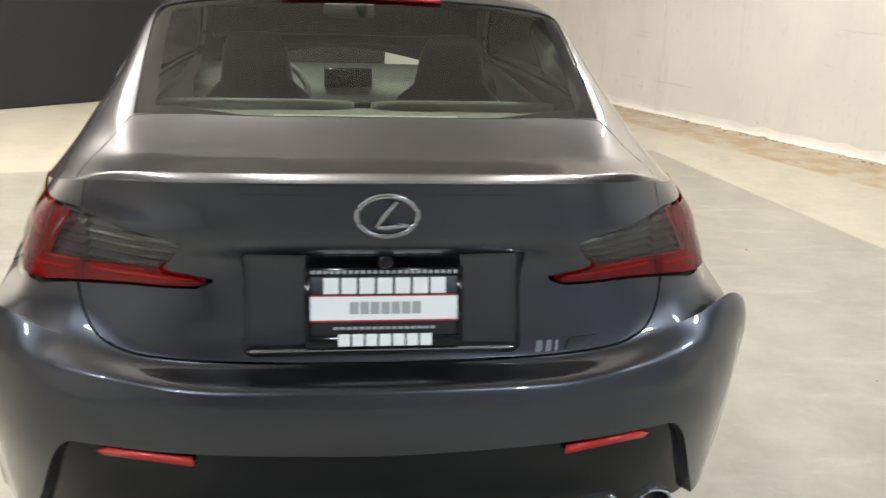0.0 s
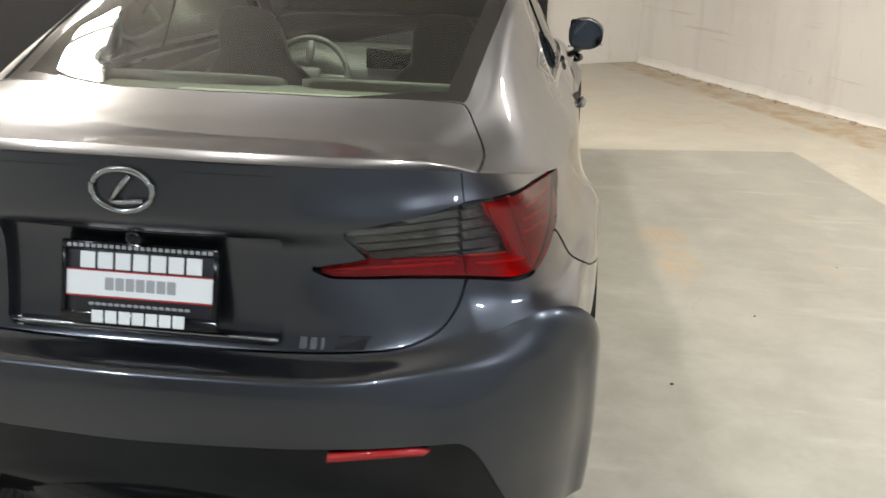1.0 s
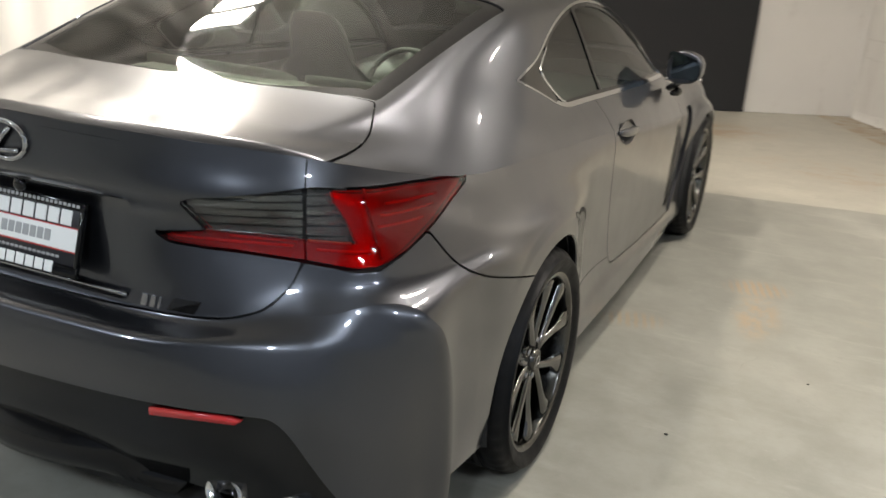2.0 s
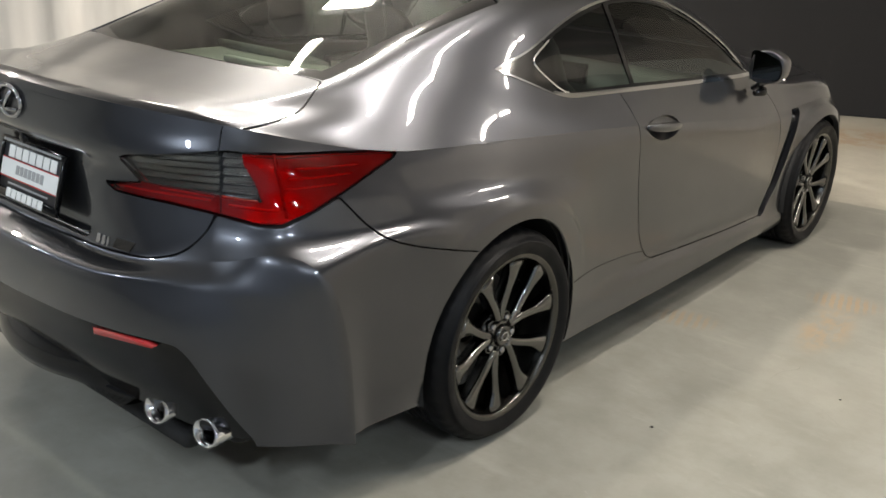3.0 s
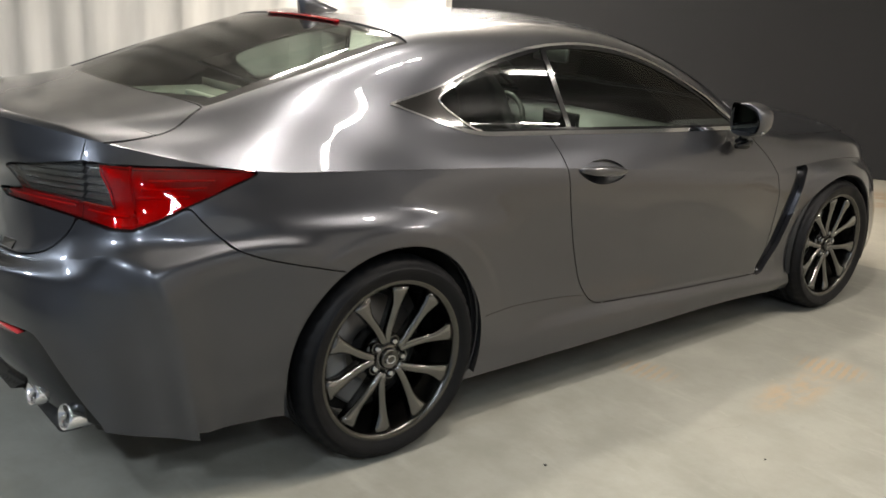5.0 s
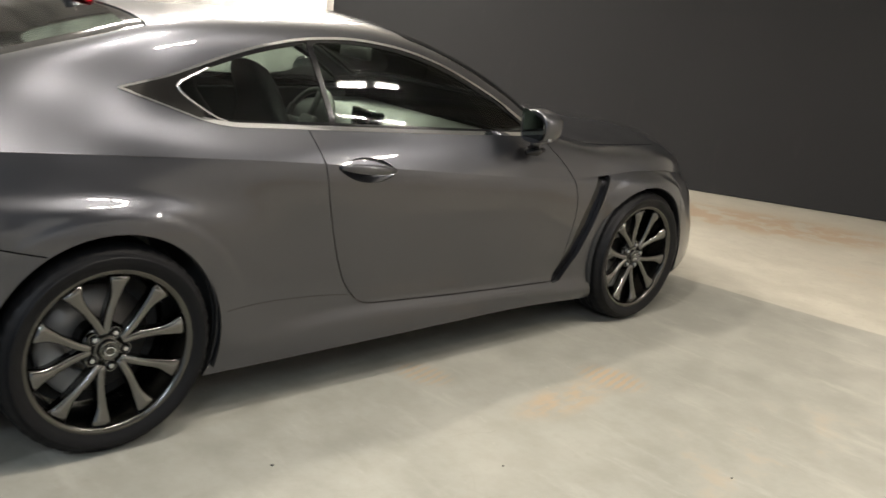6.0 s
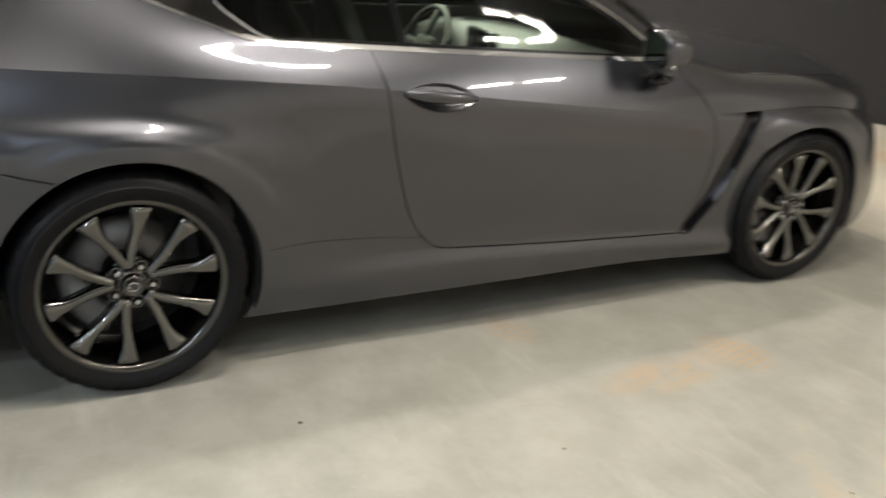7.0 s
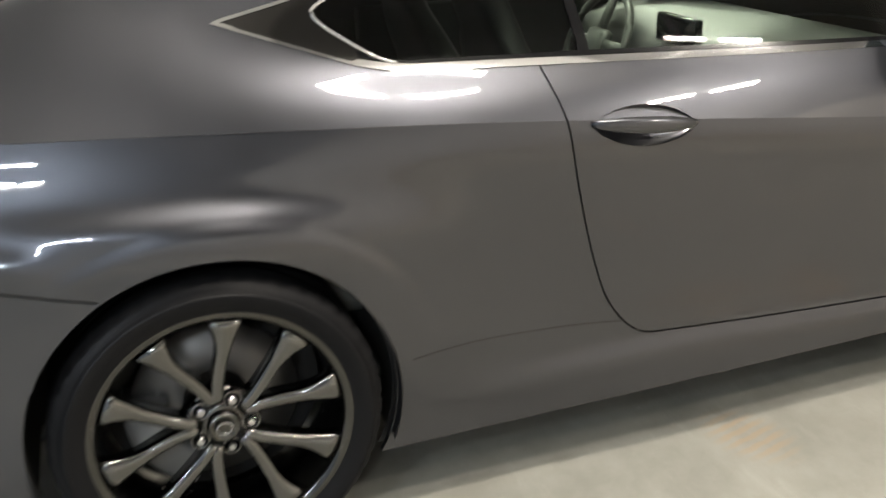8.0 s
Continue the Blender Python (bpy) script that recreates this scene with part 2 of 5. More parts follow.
def skin_part(name, bm, material, parent, label="", sink=0.0, lip=0.012, thick=None, mirror=""):
    """A part out of a piece of skin: sunk inwards, its rim turned in, and mirrored to the other side ("both" in one mesh)."""
    lay = bm.verts.layers.float_vector["nrm"]
    if sink:
        for v in bm.verts:
            v.co -= sink * Vector(v[lay])
    bm.verts.index_update()
    vs = [tuple(v.co) for v in bm.verts]
    ns = [tuple(v[lay]) for v in bm.verts]
    fs = [tuple(v.index for v in f.verts) for f in bm.faces]
    rim = [tuple(v.index for v in l.edge.verts) if l.vert == l.edge.verts[0] else tuple(v.index for v in l.edge.verts)[::-1]
           for e in bm.edges if len(e.link_faces) == 1 for l in e.link_loops]
    rim = [r for r in rim if not (abs(vs[r[0]][0]) < 1e-4 and abs(vs[r[1]][0]) < 1e-4)]
    bm.free()
    if lip:
        made = {}
        for a, b in rim:
            d = []
            for k in (a, b):
                for depth in (0.0, lip):
                    if (k, depth) not in made:
                        made[k, depth] = len(vs)
                        vs.append(tuple(Vector(vs[k]) - depth * Vector(ns[k])))
                        ns.append(None)
                d.append((made[k, 0.0], made[k, lip]))
            fs.append((d[1][0], d[0][0], d[0][1], d[1][1]))
    sides = {"": (1,), "left": (-1,), "both": (1, -1)}[mirror]
    av, an, af = [], [], []
    for s in sides:
        o = len(av)
        av += [(s * x, y, z) for x, y, z in vs]
        an += [n and (s * n[0], n[1], n[2]) for n in ns]
        af += [tuple(i + o for i in (f if s > 0 else f[::-1])) for f in fs]
    me = bpy.data.meshes.new(name)
    me.from_pydata(av, [], af)
    me.materials.append(material)
    me.polygons.foreach_set("use_smooth", [True] * len(me.polygons))
    me.update()
    auto = [v.vector for v in me.vertex_normals]
    me.normals_split_custom_set_from_vertices([n if n else tuple(a) for n, a in zip(an, auto)])
    ob = new(name, me)
    ob.parent = parent
    return tagged(ob, label)


# ---- the room ----
U0, U1, V0, V1, HIGH = -8.5, 5.35, -7.0, 5.96, 5.2
DARK0, DARK1 = -1.35, 4.2
DADO = 2.5


def wall_paint(name, color, dirt):
    """Rolled wall paint with faint clouds, scuffs and grime."""
    m = mat(name, color, 0.75)
    nt, ns, ln, b = nodes_of(m)
    tc = ns.new("ShaderNodeTexCoord")
    n1, n2, r1, r2, mx = (ns.new(k) for k in ("ShaderNodeTexNoise", "ShaderNodeTexNoise", "ShaderNodeValToRGB", "ShaderNodeValToRGB", "ShaderNodeMix"))
    mp = ns.new("ShaderNodeMapping")
    mp.inputs["Scale"].default_value = (1.0, 1.0, 0.35)
    n1.inputs["Scale"].default_value, n1.inputs["Detail"].default_value = 1.3, 8.0
    n2.inputs["Scale"].default_value, n2.inputs["Detail"].default_value = 7.0, 10.0
    n2.inputs["Roughness"].default_value = 0.75
    ln.new(tc.outputs["Object"], mp.inputs[0])
    ln.new(tc.outputs["Object"], n1.inputs["Vector"])
    ln.new(mp.outputs[0], n2.inputs["Vector"])
    r1.color_ramp.elements[0].position, r1.color_ramp.elements[1].position = 0.3, 0.7
    r1.color_ramp.elements[0].color = (*(c * 0.93 for c in color), 1)
    r1.color_ramp.elements[1].color = (*color, 1)
    r2.color_ramp.elements[0].position, r2.color_ramp.elements[1].position = 0.58, 0.74
    mx.data_type = "RGBA"
    ln.new(n1.outputs["Fac"], r1.inputs[0])
    ln.new(n2.outputs["Fac"], r2.inputs[0])
    mul = ns.new("ShaderNodeMath")
    mul.operation = "MULTIPLY"
    mul.inputs[1].default_value = 0.55
    ln.new(r2.outputs[0], mul.inputs[0])
    ln.new(mul.outputs[0], mx.inputs[0])
    ln.new(r1.outputs[0], mx.inputs[6])
    mx.inputs[7].default_value = (*dirt, 1)
    ln.new(mx.outputs[2], b.inputs["Base Color"])
    bp = ns.new("ShaderNodeBump")
    bp.inputs["Strength"].default_value, bp.inputs["Distance"].default_value = 0.25, 0.01
    ln.new(n2.outputs["Fac"], bp.inputs["Height"])
    ln.new(bp.outputs[0], b.inputs["Normal"])
    return m


WALL = wall_paint("white_wall_paint", (0.54, 0.52, 0.485), (0.33, 0.30, 0.27))
SCUFFED = wall_paint("scuffed_wall_paint", (0.545, 0.525, 0.49), (0.38, 0.35, 0.315))


def add_scuffs(m):
    """Long smears, rubbed patches and a few thin scratches."""
    nt, ns, ln, b = nodes_of(m)
    last = b.inputs["Base Color"].links[0].from_socket
    tc = ns.new("ShaderNodeTexCoord")
    for scale, stretch, turn, lo, hi, amount, color in ((1.1, (1, 1, 0.5), 0.4, 0.5, 0.72, 0.55, (0.42, 0.40, 0.375)), (5.0, (1, 1, 0.1), 0.12, 0.56, 0.7, 0.45, (0.40, 0.375, 0.35)),
                                                        (2.2, (0.25, 0.25, 6.0), 0.9, 0.62, 0.66, 0.5, (0.36, 0.33, 0.30)), (16.0, (1, 1, 0.06), -0.5, 0.69, 0.72, 0.6, (0.25, 0.22, 0.2)),
                                                        (11.0, (1, 1, 1), 0.0, 0.63, 0.72, 0.5, (0.36, 0.31, 0.26)), (40.0, (1, 1, 1), 0.0, 0.66, 0.74, 0.4, (0.34, 0.30, 0.26))):
        mp, no, rp, ml, mx = (ns.new(k) for k in ("ShaderNodeMapping", "ShaderNodeTexNoise", "ShaderNodeMapRange", "ShaderNodeMath", "ShaderNodeMix"))
        mp.inputs["Scale"].default_value, mp.inputs["Rotation"].default_value = stretch, (turn, turn * 0.5, 0)
        no.inputs["Scale"].default_value, no.inputs["Detail"].default_value, no.inputs["Roughness"].default_value = scale, 8.0, 0.65
        rp.inputs["From Min"].default_value, rp.inputs["From Max"].default_value = lo, hi
        ml.operation, mx.data_type = "MULTIPLY", "RGBA"
        ml.inputs[1].default_value = amount
        mx.inputs[7].default_value = (*color, 1)
        ln.new(tc.outputs["Object"], mp.inputs[0])
        ln.new(mp.outputs[0], no.inputs["Vector"])
        ln.new(no.outputs["Fac"], rp.inputs[0])
        ln.new(rp.outputs[0], ml.inputs[0])
        ln.new(ml.outputs[0], mx.inputs[0])
        ln.new(last, mx.inputs[6])
        last = mx.outputs[2]
    ln.new(last, b.inputs["Base Color"])


add_scuffs(SCUFFED)
DARK = wall_paint("black_wall_paint", (0.019, 0.019, 0.020), (0.026, 0.026, 0.0255))
DARK.node_tree.nodes["Principled BSDF"].inputs["Specular IOR Level"].default_value = 0.2
DIM = mat("grey_wall_paint", (0.26, 0.28, 0.32), 0.7)
add_noise(DIM, 3.0, ((0.235, 0.255, 0.295), (0.285, 0.305, 0.345)))
CEIL = mat("ceiling_paint", (0.5, 0.5, 0.49), 0.8)
add_noise(CEIL, 2.0, ((0.46, 0.46, 0.45), (0.54, 0.54, 0.53)))
# for unseen upper walls, dark so that glass and paint reflect them weakly
UPPER = mat("dark_unseen_upper_wall", (0.2, 0.2, 0.2), 0.8)
add_noise(UPPER, 2.0, ((0.18, 0.18, 0.18), (0.22, 0.22, 0.22)))


def floor_mat():
    """Worn concrete: a grey sealed field under the car, bare pale concrete round it, orange dust and tyre prints."""
    m = mat("worn_concrete", (0.4, 0.4, 0.36), 0.55)
    nt, ns, ln, b = nodes_of(m)
    tc = ns.new("ShaderNodeTexCoord")
    pos = tc.outputs["Object"]

    def math_node(op, a, c=None):
        n = ns.new("ShaderNodeMath")
        n.operation = op
        for i, v in enumerate((a, c)):
            if v is None:
                continue
            if isinstance(v, (int, float)):
                n.inputs[i].default_value = v
            else:
                ln.new(v, n.inputs[i])
        return n.outputs[0]

    def noise_node(scale, detail=6.0, rough=0.6, stretch=None, turn=0.0):
        n = ns.new("ShaderNodeTexNoise")
        n.inputs["Scale"].default_value, n.inputs["Detail"].default_value, n.inputs["Roughness"].default_value = scale, detail, rough
        if stretch:
            mp = ns.new("ShaderNodeMapping")
            mp.inputs["Scale"].default_value = stretch
            mp.inputs["Rotation"].default_value = (0, 0, turn)
            ln.new(pos, mp.inputs[0])
            ln.new(mp.outputs[0], n.inputs["Vector"])
        else:
            ln.new(pos, n.inputs["Vector"])
        return n.outputs["Fac"]

    def ramp(x, a, c):
        n = ns.new("ShaderNodeMapRange")
        n.interpolation_type = "SMOOTHSTEP"
        n.inputs["From Min"].default_value, n.inputs["From Max"].default_value = a, c
        ln.new(x, n.inputs[0])
        return n.outputs[0]

    def mix(fac, a, c):
        n = ns.new("ShaderNodeMix")
        n.data_type = "RGBA"
        ln.new(fac, n.inputs[0])
        for i, v in ((6, a), (7, c)):
            if isinstance(v, tuple):
                n.inputs[i].default_value = (*v, 1)
            else:
                ln.new(v, n.inputs[i])
        return n.outputs[2]

    sep = ns.new("ShaderNodeSeparateXYZ")
    ln.new(pos, sep.inputs[0])
    x, y = sep.outputs[0], sep.outputs[1]

    def line(a, c, d):
        return math_node("ADD", math_node("ADD", math_node("MULTIPLY", x, a), math_node("MULTIPLY", y, c)), d)

    big, mid, fine = noise_node(0.7, 8.0), noise_node(4.5, 9.0, 0.65), noise_node(60.0, 4.0)
    wob = math_node("MULTIPLY", math_node("SUBTRACT", mid, 0.5), 0.06)
    # the sealed field ends on two straight lines ahead of the car and beside it
    front = math_node("ADD", line(0.17, -0.985, 3.55), wob)
    side = math_node("ADD", line(-0.976, -0.218, 3.19), wob)
    field = math_node("MULTIPLY", ramp(front, -0.012, 0.012), ramp(side, -0.012, 0.012))
    sealed = mix(ramp(mid, 0.3, 0.7), (0.185, 0.180, 0.156), (0.245, 0.240, 0.210))
    bare = mix(ramp(mid, 0.3, 0.7), (0.30, 0.28, 0.23), (0.375, 0.353, 0.295))
    base = mix(field, bare, sealed)
    base = mix(math_node("MULTIPLY", ramp(big, 0.45, 0.75), 0.4), base, (0.32, 0.305, 0.265))
    # trowel sweeps, pale scuffs and pin-prick pores
    sweep = noise_node(1.0, 7.0, 0.7, (1.4, 5.5, 1.0), 0.5)
    base = mix(math_node("MULTIPLY", ramp(sweep, 0.52, 0.72), 0.35), base, (0.36, 0.345, 0.30))
    base = mix(math_node("MULTIPLY", ramp(noise_node(2.6, 9.0, 0.7), 0.56, 0.72), 0.35), base, (0.175, 0.168, 0.145))
    base = mix(math_node("MULTIPLY", ramp(noise_node(22.0, 6.0, 0.7), 0.5, 0.8), 0.3), base, (0.155, 0.148, 0.125))
    base = mix(math_node("MULTIPLY", ramp(noise_node(9.0, 8.0, 0.75, (1.0, 1.8, 1.0), 1.1), 0.6, 0.78), 0.4), base, (0.43, 0.41, 0.36))
    # orange dust: near the wall corner, and prints beside the car

    def blob(cx, cy, rx, ry, turn, noisy, lo, hi):
        ca, sa = math.cos(turn), math.sin(turn)
        p = math_node("DIVIDE", line(ca, sa, -cx * ca - cy * sa), rx)
        q = math_node("DIVIDE", line(-sa, ca, cx * sa - cy * ca), ry)
        d = math_node("SQRT", math_node("ADD", math_node("MULTIPLY", p, p), math_node("MULTIPLY", q, q)))
        return math_node("MULTIPLY", ramp(d, 1.0, 0.35), ramp(noisy, lo, hi))

    wave = ns.new("ShaderNodeTexWave")
    wave.inputs["Scale"].default_value, wave.inputs["Distortion"].default_value = 9.0, 1.6
    wave.inputs["Detail"].default_value, wave.inputs["Detail Scale"].default_value = 3.0, 2.5
    wm = ns.new("ShaderNodeMapping")
    wm.inputs["Rotation"].default_value = (0, 0, -0.25)
    ln.new(pos, wm.inputs[0])
    ln.new(wm.outputs[0], wave.inputs["Vector"])
    treads = math_node("MULTIPLY", wave.outputs["Fac"], math_node("ADD", 0.45, mid))
    dust = math_node("MAXIMUM", blob(1.32, 2.02, 0.19, 0.15, 0.3, treads, 0.2, 0.6), math_node("MULTIPLY", blob(1.36, 1.66, 0.13, 0.36, 0.1, noise_node(7.0, 9.0, 0.7, (2.2, 1.0, 1.0), 0.3), 0.41, 0.58), 0.85))
    dust = math_node("MAXIMUM", dust, math_node("MULTIPLY", blob(0.90, 1.31, 0.17, 0.12, 0.3, treads, 0.2, 0.7), 0.7))
    dust = math_node("MAXIMUM", dust, blob(-0.15, 5.7, 1.7, 0.6, 0.54, mid, 0.38, 0.55))
    dust = math_node("MAXIMUM", dust, math_node("MULTIPLY", blob(1.9, 4.9, 1.5, 0.5, -0.2, mid, 0.46, 0.6), 0.5))
    dust = math_node("MAXIMUM", dust, math_node("MULTIPLY", blob(2.05, 2.0, 0.4, 0.9, 0.0, mid, 0.52, 0.66), 0.4))
    base = mix(math_node("MULTIPLY", dust, 0.85), base, (0.285, 0.205, 0.13))
    # trodden earth along the side wall
    u = line(CU, SU, 0.0)
    strip = ramp(math_node("ADD", u, math_node("MULTIPLY", line(-SU, CU, 0.0), -0.075)), 4.5, 4.56)
    base = mix(math_node("MULTIPLY", strip, ramp(mid, 0.34, 0.62)), base, (0.27, 0.20, 0.12))
    # a few cracks and specks
    vor = ns.new("ShaderNodeTexVoronoi")
    vor.feature = "DISTANCE_TO_EDGE"
    vor.inputs["Scale"].default_value = 0.55
    wv = ns.new("ShaderNodeVectorMath")
    wv.operation = "ADD"
    nz = ns.new("ShaderNodeTexNoise")
    nz.inputs["Scale"].default_value, nz.inputs["Detail"].default_value = 1.2, 3.0
    ln.new(pos, nz.inputs["Vector"])
    ln.new(pos, wv.inputs[0])
    ln.new(nz.outputs["Color"], wv.inputs[1])
    ln.new(wv.outputs[0], vor.inputs["Vector"])
    crack = math_node("MULTIPLY", ramp(vor.outputs["Distance"], 0.0016, 0.0004), ramp(big, 0.56, 0.6))
    base = mix(math_node("MULTIPLY", crack, 0.35), base, (0.10, 0.095, 0.085))
    base = mix(math_node("MULTIPLY", ramp(fine, 0.66, 0.74), 0.35), base, (0.2, 0.19, 0.17))
    ln.new(base, b.inputs["Base Color"])
    rg = ns.new("ShaderNodeMapRange")
    rg.inputs["To Min"].default_value, rg.inputs["To Max"].default_value = 0.32, 0.6
    ln.new(mid, rg.inputs[0])
    ln.new(rg.outputs[0], b.inputs["Roughness"])
    bp = ns.new("ShaderNodeBump")
    bp.inputs["Strength"].default_value, bp.inputs["Distance"].default_value = 0.3, 0.003
    ln.new(mid, bp.inputs["Height"])
    ln.new(bp.outputs[0], b.inputs["Normal"])
    return m


CONCRETE = floor_mat()


def room_box(name, u0, u1, v0, v1, z0, z1, material, label, category):
    """A slab of the room, square to its walls."""
    bm = box_bm((u0, v0, z0), (u1, v1, z1), 0.004, 1)
    bm.transform(ROOM_M)
    return tagged(mesh_object(name, bm, material, smooth=False), label, category, kind="structure")


room_box("floor", U0 - 0.3, U1 + 0.3, V0 - 0.3, V1 + 0.3, -0.2, 0.0, CONCRETE, "worn grey concrete floor with orange dust and tyre prints", "floor")
room_box("wall_north", U0 - 0.3, U1 + 0.3, V1, V1 + 0.25, 0.0, HIGH, WALL, "white painted wall behind the curtain and black panel", "wall")
room_box("wall_east_upper", U1, U1 + 0.25, V0, 3.7, DADO, HIGH, UPPER, "unseen upper stretch of the side wall, darkened for the reflections", "wall")
# added pale stretch out of view, which the front of the door glass reflects
room_box("wall_east_end", U1, U1 + 0.25, 3.7, V1, DADO, HIGH, WALL, "unseen upper end of the side wall, kept pale for the door glass", "wall")
room_box("wall_east", U1, U1 + 0.25, V0, V1, 0.0, DADO, SCUFFED, "scuffed white painted wall with a dirty foot", "wall")
room_box("wall_west_upper", U0 - 0.25, U0, V0, V1, DADO, HIGH, UPPER, "unseen upper stretch of the far wall, darkened for the reflections", "wall")
room_box("wall_west", U0 - 0.25, U0, V0, V1, 0.0, DADO, WALL, "white painted wall at the far side", "wall")
room_box("wall_south", U0 - 0.3, U1 + 0.3, V0 - 0.25, V0, 0.0, HIGH, DIM, "pale grey painted wall behind the car", "wall")
room_box("ceiling", U0 - 0.3, U1 + 0.3, V0 - 0.3, V1 + 0.3, HIGH, HIGH + 0.2, CEIL, "plain painted ceiling with strip lights", "ceiling")
room_box("wall_panel", DARK0, DARK1, V1 - 0.03, V1 - 0.003, 0.004, 3.0, DARK, "matt black painted stretch of wall", "wall")


def wall_foot():
    """A lumpy coved strip of plaster where the side wall meets the floor."""
    rng = np.random.default_rng(7)
    n = 400
    v = np.linspace(V0 + 0.1, V1 - 0.04, n)
    a, b = np.zeros(n), np.zeros(n)
    for _ in range(12):
        a += rng.uniform(0.002, 0.007) * np.sin(rng.uniform(2, 26) * v + rng.uniform(0, 6))
        b += rng.uniform(0.002, 0.006) * np.sin(rng.uniform(2, 26) * v + rng.uniform(0, 6))
    bm = bmesh.new()
    rows = []
    for i in range(n):
        w, h = max(0.012, 0.045 + a[i]), max(0.012, 0.04 + b[i])
        pts = [(U1 - 0.002, h + 0.03), (U1 - 0.008, h), (U1 - 0.35 * w, 0.42 * h), (U1 - 0.7 * w, 0.15 * h), (U1 - w, 0.001)]
        rows.append([bm.verts.new(room(p, v[i], q)) for p, q in pts])
    for r, q in zip(rows, rows[1:]):
        for i in range(4):
            bm.faces.new((r[i], r[i + 1], q[i + 1], q[i]))
    bmesh.ops.recalc_face_normals(bm, faces=bm.faces[:])
    return tagged(mesh_object("baseboard", bm, SCUFFED), "lumpy worn plaster cove at the wall foot", "baseboard", kind="structure")


wall_foot()


def wall_crumbs():
    """Flakes of plaster and dirt along the foot of the side wall."""
    rng = random.Random(11)
    bm = bmesh.new()
    for k in range(420):
        v = rng.uniform(-3.5, V1 - 0.1)
        clump = 0.5 + 0.5 * math.sin(2.3 * v) * math.sin(5.1 * v + 1.0)
        if rng.random() > 0.25 + 0.75 * clump:
            continue
        r = rng.uniform(0.004, 0.012) * (1 + 1.2 * clump * rng.random())
        c = room(U1 - 0.035 - abs(rng.gauss(0, 0.05)) - r, v, 0.0)
        turn, n = rng.uniform(0, 6.28), rng.randint(5, 7)
        ring = [(r * rng.uniform(0.6, 1.4) * (1.6 if abs(math.cos(6.283 * i / n)) > 0.7 else 0.8), turn + 6.283 * i / n) for i in range(n)]
        h = r * rng.uniform(0.3, 0.8)
        lo = [bm.verts.new((c.x + q * math.cos(a), c.y + q * math.sin(a), 0.001)) for q, a in ring]
        hi = [bm.verts.new((c.x + 0.6 * q * math.cos(a), c.y + 0.6 * q * math.sin(a), h * rng.uniform(0.6, 1.2))) for q, a in ring]
        bm.faces.new(hi)
        for i in range(n):
            bm.faces.new((lo[i], lo[(i + 1) % n], hi[(i + 1) % n], hi[i]))
    ob = mesh_object("wall_crumbs", bm, CRUMB, smooth=False)
    return tagged(ob, "crumbs of dirt and plaster along the wall foot", "debris", kind="stuff")


CRUMB = mat("dirt_crumbs", (0.2, 0.15, 0.1), 0.9)
add_noise(CRUMB, 14.0, ((0.10, 0.075, 0.055), (0.38, 0.33, 0.27)))
wall_crumbs()


def light_box(name, x, y, z, length, power, label, color, wide=0.06):
    """A strip light on a rod: a narrow tray with two glowing tubes end to end."""
    top = empty(name, label, "light", "strip lights", m=pose(x, y, z, 0, 0, 108))
    part("rod", box_bm((-0.012, -0.012, 0.08), (0.012, 0.012, HIGH - z), 0.003, 1), mat_tray, top)
    part("tray", box_bm((-length / 2 - 0.02, -wide - 0.04, 0.02), (length / 2 + 0.02, wide + 0.04, 0.09), 0.01), mat_tray, top)
    for k in (-1, 1):
        o = k * 0.28 * length
        part("tube", box_bm((o - 0.2 * length, -wide, -0.02), (o + 0.2 * length, wide, 0.018), 0.01), GLOW, top)
        data = bpy.data.lights.new("tube_light", "AREA")
        data.shape, data.size, data.size_y, data.energy, data.color = "RECTANGLE", 0.4 * length, 2 * wide, power / 2, color
        lamp = new("glow", data)
        lamp.parent = top
        lamp.matrix_basis = pose(o, 0, -0.03)
    if length < 0.6:
        return top
    # a fill lamp added above the closed tray, to brighten the ceiling
    data = bpy.data.lights.new("up_light", "AREA")
    data.shape, data.size, data.size_y, data.energy, data.color = "RECTANGLE", length, 0.16, 0.5 * power, color
    lamp = new("glow", data)
    lamp.parent = top
    lamp.matrix_basis = pose(0, 0, 0.10, 180)
    return top


mat_tray = mat("white_enamel", (0.75, 0.75, 0.74), 0.4)
GLOW = mat("lamp_glow", (1, 1, 1), 0.5)
GLOW.node_tree.nodes["Principled BSDF"].inputs["Emission Color"].default_value = (1.0, 0.95, 0.86, 1)
GLOW.node_tree.nodes["Principled BSDF"].inputs["Emission Strength"].default_value = 14.0
LAMP_COLOR = (1.0, 0.915, 0.81)
COOL_COLOR = (0.80, 0.90, 1.0)
# the one at x = -5 is added to brighten the curtain's far end
for x, y, z, power in ((-0.6, 1.0, 3.7, 110), (1.4, 0.8, 3.7, 85), (2.3, 1.6, 3.7, 50), (3.2, 3.85, 3.3, 62), (-2.3, 1.1, 3.7, 70), (-5.0, -0.6, 3.7, 80)):
    light_box("strip_light", x, y, z, 0.85, power, "unseen white twin-tube strip light hung from the ceiling", LAMP_COLOR)
for x, y, z, power in ((-2.6, 2.5, 3.3, 90), (-3.5, 4.0, 3.3, 100)):
    light_box("strip_light", x, y, z, 1.1, power, "wide white strip light near the curtain", LAMP_COLOR, 0.22)
